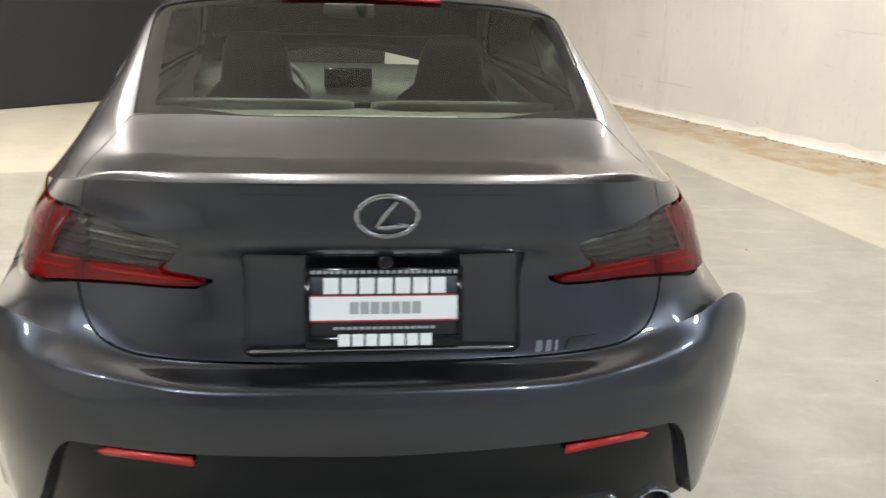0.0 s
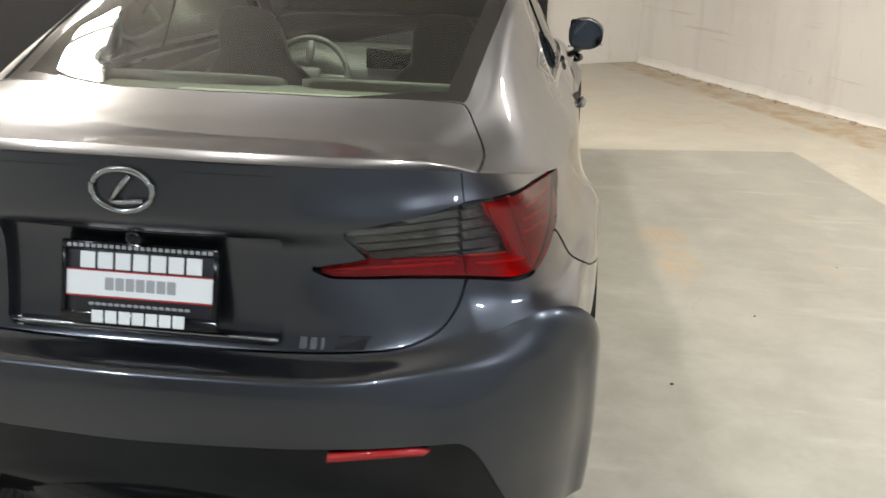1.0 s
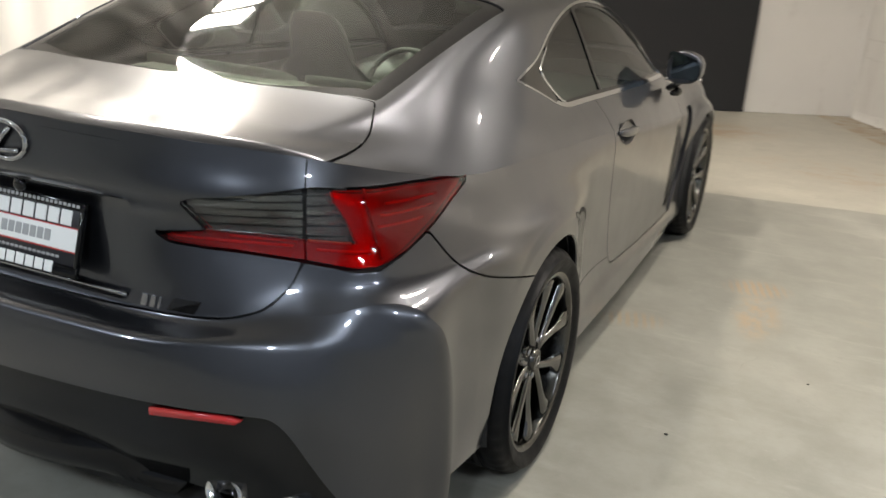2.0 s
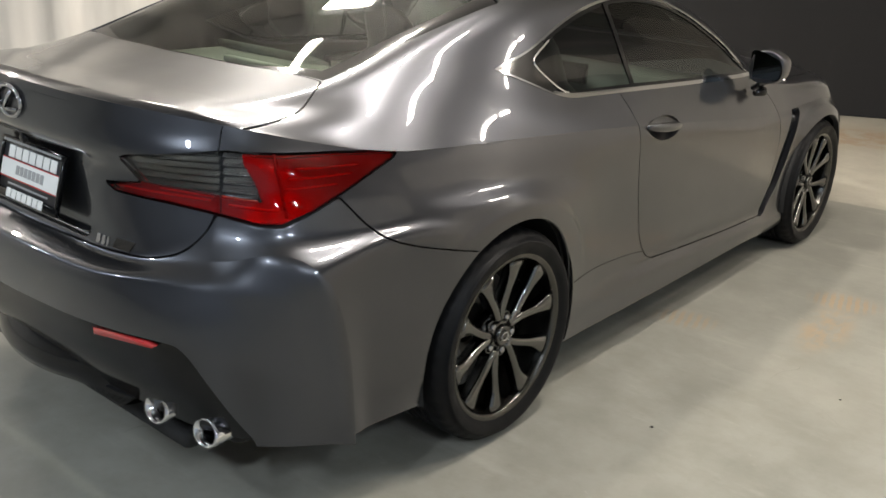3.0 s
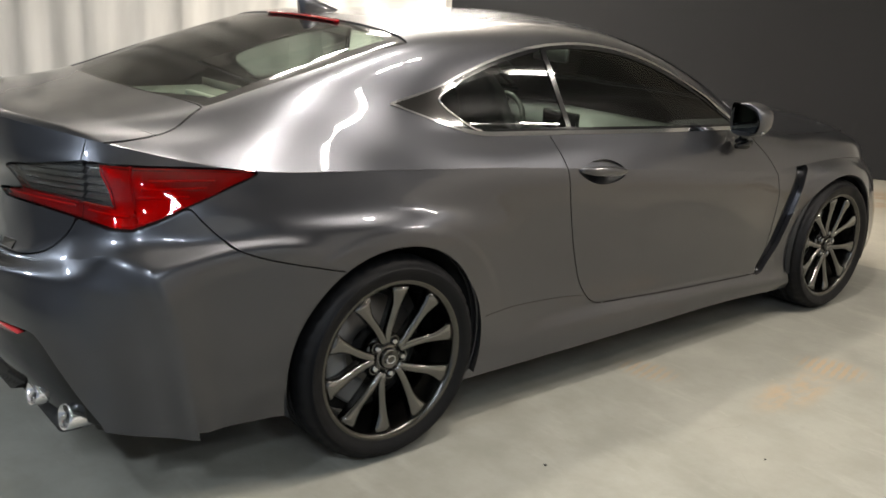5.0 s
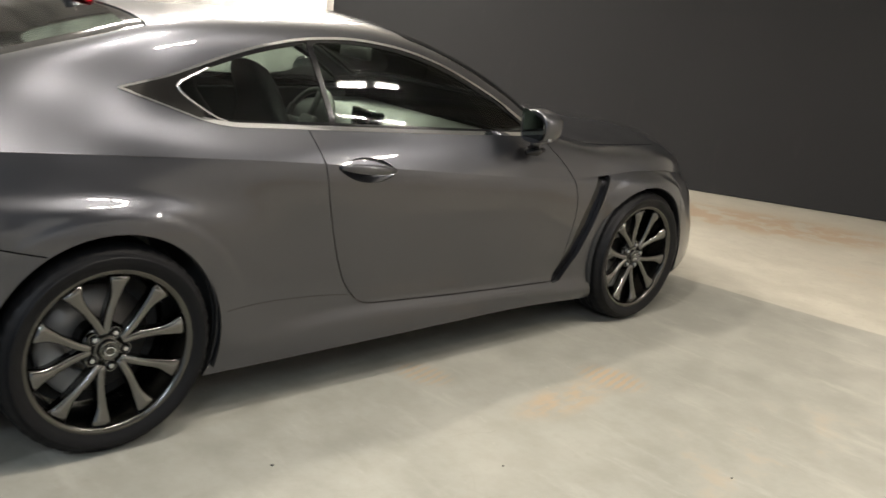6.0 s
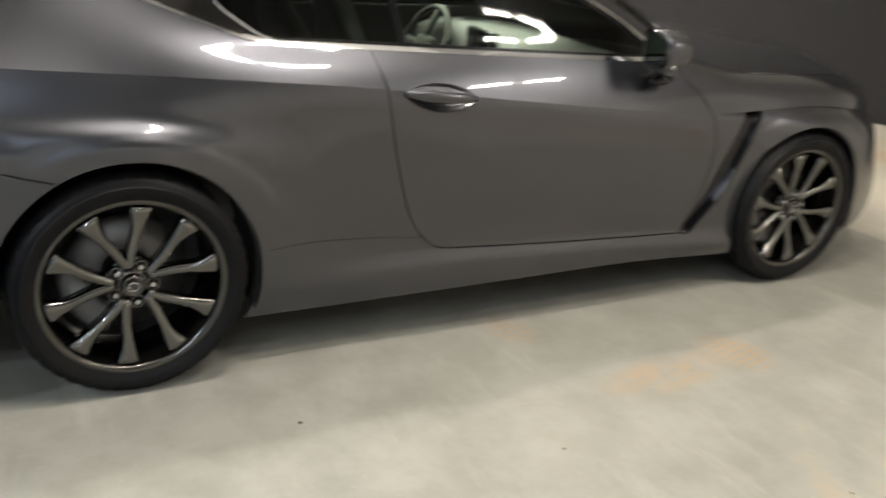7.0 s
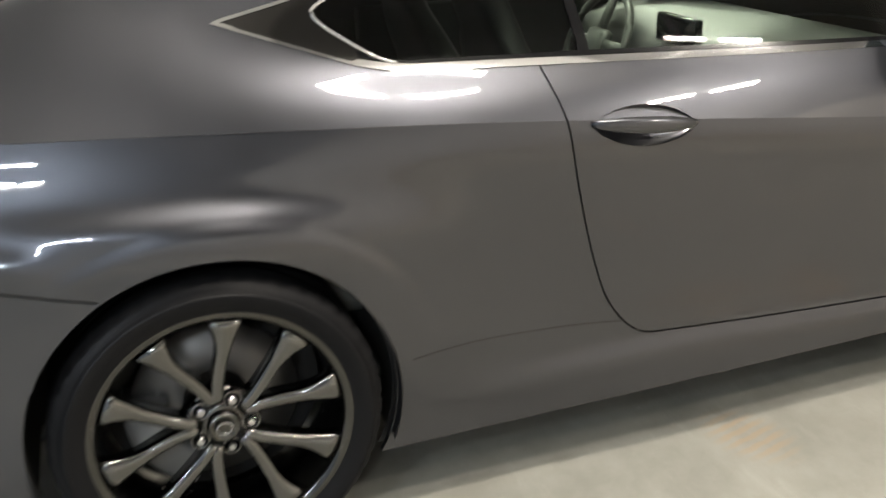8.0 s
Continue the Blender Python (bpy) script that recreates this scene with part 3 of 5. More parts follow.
# the last is added: it stands in for a broad soft source beside the car
for x, y, z, power in ((1.9, -4.9, 3.7, 125), (-2.2, -4.4, 3.7, 125), (4.5, -2.9, 3.5, 90), (-4.9, -3.4, 3.5, 90), (4.9, -1.3, 3.0, 50)):
    light_box("strip_light", x, y, z, 0.45, power, "unseen short cool-white strip light, placed for the glow on the tail", COOL_COLOR)


def drape():
    """A tall white curtain in soft folds, with a crosswise seam."""
    n, h = 520, 30
    rng = np.random.default_rng(4)
    u = np.linspace(U0 + 0.1, DARK0 - 0.02, n)
    fold = np.zeros(n)
    for _ in range(14):
        fold += rng.uniform(0.006, 0.02) * np.sin(rng.uniform(3, 16) * u + rng.uniform(0, 6))
    for _ in range(6):
        fold += rng.uniform(0.001, 0.003) * np.sin(rng.uniform(16, 40) * u + rng.uniform(0, 6))
    bm = bmesh.new()
    rows = []
    for k in range(h):
        z = 0.01 + (HIGH - 0.05) * k / (h - 1)
        seam = 0.012 * math.exp(-((z - 0.55) / 0.02) ** 2)
        rows.append([bm.verts.new(room(u[i], V1 - 0.14 - fold[i] * (0.55 + 0.45 * z / HIGH) - seam + 0.01 * math.sin(2.1 * z + 3 * u[i]), z)) for i in range(n)])
    for a, b in zip(rows, rows[1:]):
        for i in range(n - 1):
            bm.faces.new((a[i], a[i + 1], b[i + 1], b[i]))
    ob = mesh_object("curtain", bm, mat_drape)
    return tagged(ob, "tall white fabric curtain hanging in soft folds", "curtain")


mat_drape = mat("white_fabric", (0.62, 0.60, 0.57), 0.8)
add_noise(mat_drape, 3.0, ((0.56, 0.54, 0.51), (0.68, 0.66, 0.63)), stretch=(1, 1, 0.15))
add_bump(mat_drape, 500.0, 0.15, 0.001)
drape()


# ---- the car: rear axle at y = 0, front axle at y = WB, x out to the passenger's side ----
WB = 2.73
# lines round the lower body, from the middle of the tail along the side to the nose
L_EDGE = [(0, -1.03, 1.1), (0.2, -1.02, 1.098), (0.38, -0.98, 1.088), (0.52, -0.9, 1.07), (0.632, -0.795, 1.044), (0.712, -0.66, 1.01), (0.752, -0.55, 0.985), (0.787, -0.42, 0.964),
          (0.812, -0.2, 0.948), (0.822, 0, 0.937), (0.832, 0.25, 0.922), (0.838, 0.55, 0.902), (0.843, 1, 0.862), (0.843, 1.5, 0.812), (0.832, 2, 0.765), (0.81, 2.4, 0.752),
          (0.815, 2.73, 0.765), (0.78, 3.04, 0.735), (0.665, 3.28, 0.69), (0.48, 3.49, 0.67), (0.25, 3.59, 0.665), (0, 3.6, 0.665)]
L_LIP = [(0, -1.032, 1.05), (0.2, -1.021, 1.048), (0.38, -0.982, 1.042), (0.52, -0.909, 1.028), (0.64, -0.81, 1.012), (0.725, -0.675, 0.985), (0.765, -0.56, 0.96), (0.8, -0.42, 0.938),
         (0.825, -0.2, 0.918), (0.837, 0, 0.905), (0.843, 0.25, 0.89), (0.846, 0.55, 0.872), (0.849, 1, 0.832), (0.849, 1.5, 0.785), (0.838, 2, 0.74), (0.825, 2.4, 0.73),
         (0.845, 2.73, 0.735), (0.81, 3.04, 0.7), (0.685, 3.3, 0.66), (0.48, 3.51, 0.64), (0.25, 3.61, 0.635), (0, 3.62, 0.635)]
L_BROW = [(0, -1.035, 0.978), (0.2, -1.022, 0.978), (0.38, -0.99, 0.976), (0.52, -0.930, 0.978), (0.647, -0.825, 0.98), (0.747, -0.7, 0.95), (0.785, -0.57, 0.925), (0.815, -0.42, 0.9),
          (0.843, -0.2, 0.874), (0.853, 0, 0.868), (0.853, 0.25, 0.855), (0.85, 0.55, 0.835), (0.85, 1, 0.795), (0.85, 1.5, 0.75), (0.84, 2, 0.71), (0.832, 2.4, 0.7),
          (0.872, 2.73, 0.7), (0.832, 3.04, 0.665), (0.7, 3.32, 0.62), (0.48, 3.53, 0.59), (0.25, 3.625, 0.585), (0, 3.635, 0.585)]
L_LAMP = [(0, -0.985, 0.92), (0.2, -0.985, 0.92), (0.38, -0.970, 0.915), (0.52, -0.912, 0.91), (0.652, -0.838, 0.905), (0.762, -0.722, 0.885), (0.81, -0.58, 0.87), (0.836, -0.42, 0.852),
          (0.863, -0.2, 0.834), (0.871, 0, 0.828), (0.863, 0.25, 0.805), (0.85, 0.55, 0.765), (0.848, 1, 0.725), (0.848, 1.5, 0.68), (0.84, 2, 0.645), (0.838, 2.4, 0.64),
          (0.888, 2.73, 0.655), (0.846, 3.04, 0.615), (0.715, 3.335, 0.55), (0.48, 3.54, 0.53), (0.25, 3.63, 0.525), (0, 3.64, 0.525)]
L_LID = [(0, -0.99, 0.81), (0.2, -0.99, 0.81), (0.38, -0.985, 0.81), (0.52, -0.94, 0.81), (0.665, -0.862, 0.815), (0.79, -0.755, 0.805), (0.828, -0.59, 0.795), (0.864, -0.4, 0.797),
         (0.901, -0.2, 0.778), (0.914, 0, 0.768), (0.894, 0.25, 0.727), (0.852, 0.55, 0.66), (0.845, 1, 0.62), (0.845, 1.5, 0.58), (0.838, 2, 0.555), (0.838, 2.4, 0.55),
         (0.895, 2.73, 0.6), (0.855, 3.04, 0.555), (0.725, 3.35, 0.47), (0.48, 3.55, 0.45), (0.25, 3.635, 0.445), (0, 3.645, 0.445)]
L_FOOT = [(0, -1.01, 0.715), (0.2, -1.01, 0.715), (0.38, -1.003, 0.717), (0.53, -0.972, 0.727), (0.7, -0.89, 0.752), (0.868, -0.757, 0.742), (0.869, -0.6, 0.748), (0.897, -0.38, 0.745),
          (0.913, -0.2, 0.69), (0.921, 0, 0.68), (0.899, 0.25, 0.62), (0.852, 0.55, 0.55), (0.842, 1, 0.51), (0.842, 1.5, 0.48), (0.836, 2, 0.46), (0.84, 2.4, 0.46),
          (0.9, 2.73, 0.5), (0.86, 3.04, 0.48), (0.735, 3.36, 0.4), (0.48, 3.555, 0.37), (0.25, 3.64, 0.365), (0, 3.65, 0.365)]
L_LEDGE = [(0, -1.088, 0.685), (0.2, -1.083, 0.685), (0.38, -1.069, 0.685), (0.53, -1.028, 0.692), (0.74, -0.92, 0.69), (0.89, -0.745, 0.665), (0.876, -0.6, 0.64), (0.895, -0.38, 0.6),
           (0.913, -0.2, 0.55), (0.917, 0, 0.5), (0.896, 0.25, 0.48), (0.85, 0.55, 0.44), (0.838, 1, 0.41), (0.838, 1.5, 0.39), (0.832, 2, 0.365), (0.84, 2.4, 0.37),
           (0.9, 2.73, 0.4), (0.86, 3.04, 0.4), (0.735, 3.37, 0.33), (0.48, 3.555, 0.3), (0.25, 3.64, 0.295), (0, 3.65, 0.295)]
L_BUMP = [(0, -1.102, 0.58), (0.2, -1.097, 0.58), (0.38, -1.082, 0.58), (0.56, -1.04, 0.575), (0.765, -0.925, 0.55), (0.895, -0.71, 0.5), (0.88, -0.59, 0.5), (0.892, -0.4, 0.5),
          (0.903, -0.2, 0.42), (0.903, 0, 0.36), (0.884, 0.25, 0.35), (0.848, 0.55, 0.335), (0.833, 1, 0.332), (0.833, 1.5, 0.315), (0.828, 2, 0.295), (0.838, 2.4, 0.28),
          (0.89, 2.73, 0.3), (0.855, 3.04, 0.3), (0.73, 3.37, 0.25), (0.48, 3.55, 0.23), (0.25, 3.635, 0.225), (0, 3.645, 0.225)]
L_SKIRT = [(0, -1.08, 0.42), (0.2, -1.075, 0.42), (0.38, -1.06, 0.42), (0.58, -1.015, 0.42), (0.775, -0.888, 0.4), (0.892, -0.675, 0.35), (0.878, -0.58, 0.35), (0.885, -0.41, 0.35),
           (0.888, -0.2, 0.28), (0.878, 0, 0.25), (0.868, 0.25, 0.25), (0.853, 0.55, 0.258), (0.853, 1, 0.27), (0.853, 1.5, 0.257), (0.848, 2, 0.235), (0.845, 2.4, 0.2),
           (0.86, 2.73, 0.2), (0.83, 3.04, 0.2), (0.705, 3.35, 0.18), (0.46, 3.52, 0.17), (0.25, 3.6, 0.17), (0, 3.61, 0.17)]
L_HEM = [(0, -1.02, 0.3), (0.2, -1.015, 0.3), (0.38, -1, 0.3), (0.58, -0.965, 0.285), (0.775, -0.865, 0.275), (0.885, -0.65, 0.25), (0.873, -0.57, 0.245), (0.87, -0.41, 0.24),
         (0.86, -0.2, 0.2), (0.85, 0, 0.17), (0.85, 0.25, 0.17), (0.845, 0.55, 0.17), (0.85, 1, 0.175), (0.85, 1.5, 0.18), (0.84, 2, 0.175), (0.82, 2.4, 0.15),
         (0.82, 2.73, 0.15), (0.79, 3.04, 0.14), (0.665, 3.31, 0.13), (0.44, 3.47, 0.13), (0.24, 3.55, 0.13), (0, 3.56, 0.13)]
# lines along the upper body: (station, x, z)
T_BELT = [(-.795, .58, 1.056), (-.7, .625, 1.05), (-.6, .665, 1.042), (-.465, .705, 1.035), (-.2, .745, 1.035), (.085, .765, 1.035), (.3, .76, 1.022), (.44, .757, 1.01),
          (.825, .762, .99), (1.27, .762, .972), (1.6, .757, .957), (1.94, .745, .935), (2.15, .75, .90), (2.4, .77, .845), (2.73, .775, .83), (3.05, .745, .79), (3.17, .70, .755), (3.28, .62, .72)]
T_PILLAR = [(-.795, .52, 1.07), (-.7, .555, 1.066), (-.6, .59, 1.065), (-.465, .63, 1.075), (-.2, .675, 1.12), (.085, .703, 1.135), (.3, .710, 1.15), (.44, .704, 1.145),
            (.825, .701, 1.13), (1.27, .701, 1.11), (1.6, .704, 1.05), (1.94, .705, .965), (2.15, .69, .92), (2.4, .70, .88), (2.73, .70, .865), (3.05, .66, .825), (3.17, .60, .79), (3.28, .50, .745)]
T_RAIL = [(-.795, .45, 1.08), (-.7, .475, 1.083), (-.6, .52, 1.088), (-.465, .571, 1.105), (-.2, .588, 1.186), (.085, .60, 1.272), (.225, .60, 1.308), (.44, .60, 1.325),
          (.825, .588, 1.332), (1.27, .58, 1.305), (1.6, .60, 1.20), (1.94, .645, 1.015), (2.15, .60, .94), (2.4, .58, .91), (2.73, .57, .895), (3.05, .52, .855), (3.17, .45, .82), (3.28, .35, .77)]
T_CROWN = [(-.795, .24, 1.096), (-.6, .27, 1.103), (-.465, .29, 1.125), (-.2, .30, 1.212), (.085, .31, 1.302), (.225, .31, 1.342), (.44, .31, 1.365), (.825, .30, 1.378),
           (1.27, .30, 1.358), (1.6, .31, 1.262), (1.94, .32, 1.10), (2.15, .31, .985), (2.4, .30, .945), (2.73, .30, .93), (3.05, .28, .89), (3.17, .24, .855), (3.28, .18, .795)]
T_MID = [(-.795, 0, 1.10), (-.6, 0, 1.108), (-.465, 0, 1.132), (-.2, 0, 1.22), (.085, 0, 1.312), (.225, 0, 1.352), (.44, 0, 1.376), (.825, 0, 1.39),
         (1.27, 0, 1.37), (1.6, 0, 1.278), (1.94, 0, 1.12), (2.15, 0, 1.0), (2.4, 0, .955), (2.73, 0, .94), (3.05, 0, .90), (3.17, 0, .865), (3.28, 0, .80)]
BOW = [(-.795, .235), (-.6, .15), (-.465, .105), (-.2, .07), (.225, .03), (.83, 0), (1.27, -.03), (1.6, -.1), (1.94, -.16), (2.15, -.15), (2.7, -.15), (3.05, -.2), (3.28, -.27)]


def lower_skin(nu=600, nv=96):
    rails = [np.array(r, float) for r in (L_HEM, L_SKIRT, L_BUMP, L_LEDGE, L_FOOT, L_LID, L_LAMP, L_BROW, L_LIP, L_EDGE)]
    chord = np.mean([np.linalg.norm(np.diff(r, axis=0), axis=1) for r in rails], axis=0)
    t = np.r_[0, np.cumsum(chord)]
    q = np.linspace(0, t[-1], nu)
    t = np.r_[-t[2:0:-1], t]
    lines = np.array([spline(t, np.vstack((r[2:0:-1] * (-1, 1, 1), r)), q) for r in rails])
    lines[:, 0, 0] = lines[:, -1, 0] = 0.0
    step = np.r_[0, np.cumsum([0.13, 0.12, 0.12, 0.06, 0.1, 0.1, 0.07, 0.07, 0.05])]
    w = np.linspace(0, step[-1], nv)
    g = np.array([pchip(step, lines[:, i], w) for i in range(nu)])
    crisp = 1 - 0.85 * np.clip((-0.45 - g[..., 1:2]) / 0.15, 0, 1) * np.exp(-((g[..., 2:3] - 0.69) / 0.06) ** 2)
    for _ in range(5):
        g[:, 1:-1] += 0.25 * crisp[:, 1:-1] * (g[:, 2:] - 2 * g[:, 1:-1] + g[:, :-2])
    soft = np.clip((g[..., 1:2] + 0.1) / 0.4, 0, 1) * np.clip((0.55 - g[..., 2:3]) / 0.1, 0, 1)
    for _ in range(14):
        g[:, 1:-1] += 0.25 * soft[:, 1:-1] * (g[:, 2:] - 2 * g[:, 1:-1] + g[:, :-2])
    # the flat band round each wheel arch, with the wing swelling away from its edge
    for cy, cz, r0 in ((0.0, .34, .420), (WB, .335, .400)):
        dy, dz = g[..., 1] - cy, g[..., 2] - cz
        r = np.hypot(dy, dz)
        edge = r0 + 0.06 * (dy / np.maximum(r, 1e-6)) ** 2
        s = np.clip((r - edge) / 0.024, 0, None)
        up = dz / np.maximum(r, 1e-6)
        on = np.where(g[..., 0] > 0.6, np.where(dy > 0, np.clip((up - 0.1) / 0.5, 0, 1), np.clip((up - 0.66) / 0.26, 0, 1)), 0.0)
        g[..., 0] -= np.where(on > 0, on * on * (3 - 2 * on) * 0.005 * np.minimum(s, 1) * np.exp(-np.clip(s - 1, 0, None) / 7.0), 0.0)
    return g


def upper_skin(nu=300, nv=64):
    edge = np.array(L_EDGE[4:19], float)
    v = np.linspace(-.795, 3.28, nu)
    side = spline(edge[:, 1], edge[:, [0, 2]], v)
    belt = spline(np.array(T_BELT)[:, 0], np.array(T_BELT)[:, 1:], v)
    across = belt - side
    swell = 0.009 * np.clip((v + 0.1) / 0.5, 0, 1) * np.clip((2.3 - v) / 0.5, 0, 1)
    shoulder = (side + belt) / 2 + swell[:, None] * np.stack((across[:, 1], -across[:, 0]), 1) / np.linalg.norm(across, axis=1)[:, None]
    rails = [side, shoulder]
    for r in (T_BELT, T_PILLAR, T_RAIL, T_CROWN, T_MID):
        r = np.array(r, float)
        rails.append(spline(r[:, 0], r[:, 1:], v))
    b = np.array(BOW, float)
    bow = spline(b[:, 0], b[:, 1:], v)[:, 0]
    step = np.r_[0, np.cumsum([0.055, 0.055, 0.12, 0.19, 0.29, 0.31, 0.31])]
    w = np.linspace(0, step[-2], nv)
    rails = np.array(rails + [rails[-2] * (-1, 1)])
    g = np.zeros((nu, nv, 3))
    for i in range(nu):
        s = pchip(step, rails[:, i], w)
        for _ in range(10):
            s[1:-1] += 0.25 * (s[2:] - 2 * s[1:-1] + s[:-2])
            s[-1, 1] += 0.5 * (s[-2, 1] - s[-1, 1])
        s[-1, 0] = 0.0
        g[i, :, 0], g[i, :, 2] = s[:, 0], s[:, 1]
        g[i, :, 1] = v[i] - bow[i] * (1 - np.clip(s[:, 0] / rails[0, i, 0], 0, 1) ** 3)
    return g


LOW, TOP = lower_skin(), upper_skin()
car = empty("car", "dark grey metallic two-door sports coupe parked on the concrete", "car")
GAP = 0.0022
ARCH_R, ARCH_F = 0.378, 0.356


# outlines on the skin, seen from the side (y, z), from above (x, y), or unrolled round the tail (x + y, z)
def P(poly, axes, radius=0.02):
    poly = rounded(poly, radius)
    if axes == "w":
        return lambda a: inside(poly, np.stack((a[:, 0] + a[:, 1], a[:, 2]), 1))
    i, j = axes
    return lambda a: inside(poly, a[:, [i, j]])


def circle(y, z, r):
    return lambda a: np.hypot(a[:, 1] - y, a[:, 2] - z) - r


def near(f, limit):
    """Keeps a side outline off the parts of the skin that lie near the middle."""
    return lambda a: np.where(a[:, 0] > limit, f(a), 1.0)


arch_rear, arch_front = near(circle(0, .34, ARCH_R), .55), near(circle(WB, .335, ARCH_F), .55)
DOOR = P([(.81, 1.2), (.75, 1.005), (.785, .90), (.81, .76), (.86, .56), (.91, .42), (1.0, .328), (1.44, .302), (2.14, .272), (2.20, .44), (2.24, .63), (2.17, .79), (2.03, .91), (2.0, 1.2)], (1, 2), [.001, .01, .05, .08, .1, .1, .05, .2, .03, .08, .12, .1, .05, .001])
door_line = near(DOOR, .5)
LID = P([(-1.06, .712), (-.85, .715), (-.64, .720), (-.455, .729), (-.345, .755), (-.271, .804), (-.240, .85), (-.232, 1.0), (-.165, 1.3), (-2, 1.3), (-2, .712)], "w", [.05, .05, .1, .06, .05, .05, .04, .02, .01, .01, .01])
lid_top = P([(-.1, -1.3), (.665, -1.3), (.634, -.80), (.640, -.70), (.625, -.60), (.571, -.478), (.40, -.515), (0, -.55), (-.1, -.55)], (0, 1), [.01, .01, .03, .05, .05, .01, .05, .05, .01])
LAMP = P([(-.638, .884), (-.60, .870), (-.42, .862), (-.245, .848), (-.105, .835), (-.01, .835), (.08, .855), (.37, .955), (.368, .966), (.127, .981), (-.209, .995), (-.38, .981), (-.545, .966), (-.575, .958), (-.50, .899), (-.60, .890)], "w", 0.006)
CLEAR = P([(-.60, .985), (-.570, .953), (-.492, .902), (-.243, .889), (-.088, .884), (-.110, .925), (-.150, .968), (-.160, 1.02), (-.60, 1.02)], "w", 0.004)
BUMPER = P([(-2, .2), (-2, .712), (-1.06, .712), (-.85, .715), (-.64, .720), (-.455, .729), (-.345, .755), (-.271, .804), (-.240, .846), (-.105, .831), (-.01, .831), (.08, .851), (.17, .882), (.285, .79), (.43, .738), (.735, .664), (.9, .6), (.9, .0), (-2, 0)], "w", [.01, .01, .05, .05, .1, .06, .05, .05, .01, .01, .01, .01, .01, .05, .05, .05, .01, .01, .01])
INSET = P([(-2, .546), (-1.08, .546), (-.748, .553), (-.463, .556), (-.36, .552), (-.315, .519), (-.183, .364), (-.10, .285), (-.09, .1), (-2, .1)], "w", [.01, .05, .1, .05, .03, .04, .1, .03, .01, .01])
RIDGE = P([(-.30, .744), (-.166, .752), (-.10, .765), (-.03, .770), (.03, .764), (.08, .75), (.138, .712), (.178, .62), (.206, .5), (.232, .255), (.235, .1), (-2, .1), (-2, .7), (-.4, .735)], "w", [.05, .05, .05, .05, .03, .03, .03, .06, .1, .1, .01, .01, .01, .05])
RECESS = P([(-2, .95), (-.715, .95), (-.70, .935), (-.712, .742), (-.73, .728), (-2, .728)], "w", 0.012)
DLO = P([(.075, 1.122), (.20, 1.078), (.36, 1.02), (.45, 1.003), (.83, .987), (1.27, .967), (1.88, .941), (2.03, .938), (1.77, 1.095), (1.5, 1.215), (1.27, 1.277), (1.03, 1.303), (.8, 1.295), (.59, 1.26), (.4, 1.208), (.27, 1.165)], (1, 2), [.004, .05, .05, .1, .1, .1, .1, .01, .1, .1, .1, .1, .1, .1, .1, .1])
QUARTER = P([(.275, 1.125), (.335, 1.075), (.42, 1.026), (.86, 1.012), (.81, 1.276), (.59, 1.238), (.4, 1.185), (.31, 1.150)], (1, 2), [.02, .05, .05, .01, .01, .1, .1, .02])
PANE = P([(.885, 1.011), (1.27, .993), (1.86, .966), (1.94, .966), (1.74, 1.083), (1.48, 1.197), (1.26, 1.257), (1.03, 1.283), (.835, 1.278)], (1, 2), [.01, .1, .01, .02, .1, .1, .1, .1, .01])
dlo, quarter_glass, pane = near(DLO, .45), near(QUARTER, .45), near(PANE, .45)
HANDLE = P([(.978 + .134 * c, .852 - .012 * c + .046 * (1 - c * c) ** .8 * s) for s in (-1, 1) for c in np.linspace(-s * -1, -s, 13)[:-1]], (1, 2), 0.001)
SPOILER = P([(-.6, -.80), (0, -.80), (.2, -.797), (.41, -.775), (.53, -.735), (.66, -.62), (.9, -.7), (.9, -1.4), (-.6, -1.4)], (0, 1), [.01, .05, .1, .1, .05, .01, .01, .01, .01])
BACKLIGHT = P([(-.1, -.565), (0, -.565), (.30, -.545), (.571, -.470), (.590, -.2), (.607, .085), (.612, .225), (.30, .212), (0, .205), (-.1, .205)], (0, 1), [.01, .1, .1, .012, .1, .1, .012, .1, .1, .01])
SCREEN = P([(-.1, 1.22), (0, 1.22), (.30, 1.24), (.56, 1.33), (.60, 1.60), (.665, 2.0), (.45, 2.16), (.25, 2.24), (0, 2.26), (-.1, 2.26)], (0, 1), [.01, .1, .1, .03, .1, .03, .1, .1, .1, .01])
HOOD = P([(-.1, 2.2), (0, 2.30), (.3, 2.28), (.66, 2.06), (.70, 2.4), (.69, 2.9), (.60, 3.16), (.3, 3.38), (-.1, 3.42)], (0, 1), [.01, .1, .1, .02, .1, .2, .2, .1, .01])
GAPE = P([(2.12, .262), (2.181, .268), (2.287, .385), (2.362, .52), (2.43, .695), (2.462, .752), (2.385, .762), (2.358, .735), (2.284, .573), (2.212, .419), (2.12, .30)], (1, 2), 0.015)
gape = near(GAPE, .6)


def split(bm, field, gap=0.0):
    """Cuts along an outline; with a gap, the strip on the line falls away. Returns what lies inside."""
    if gap:
        cut(bm, lambda a: field(a) + gap)
        cut(bm, lambda a: field(a) - gap)
        f = field(centres(bm))
        take(bm, np.abs(f) < gap).free()
    else:
        cut(bm, field)
    return take(bm, field(centres(bm)) < 0)


def pair(name, bm, material, label="", **more):
    """The same piece on both sides of the car."""
    a = skin_part(name, bm.copy(), material, more.pop("parent", car), label, **more)
    b = skin_part(name, bm, material, a.parent, label, mirror="left", **more)
    return a, b


low, top = grid_skin(LOW), grid_skin(TOP)
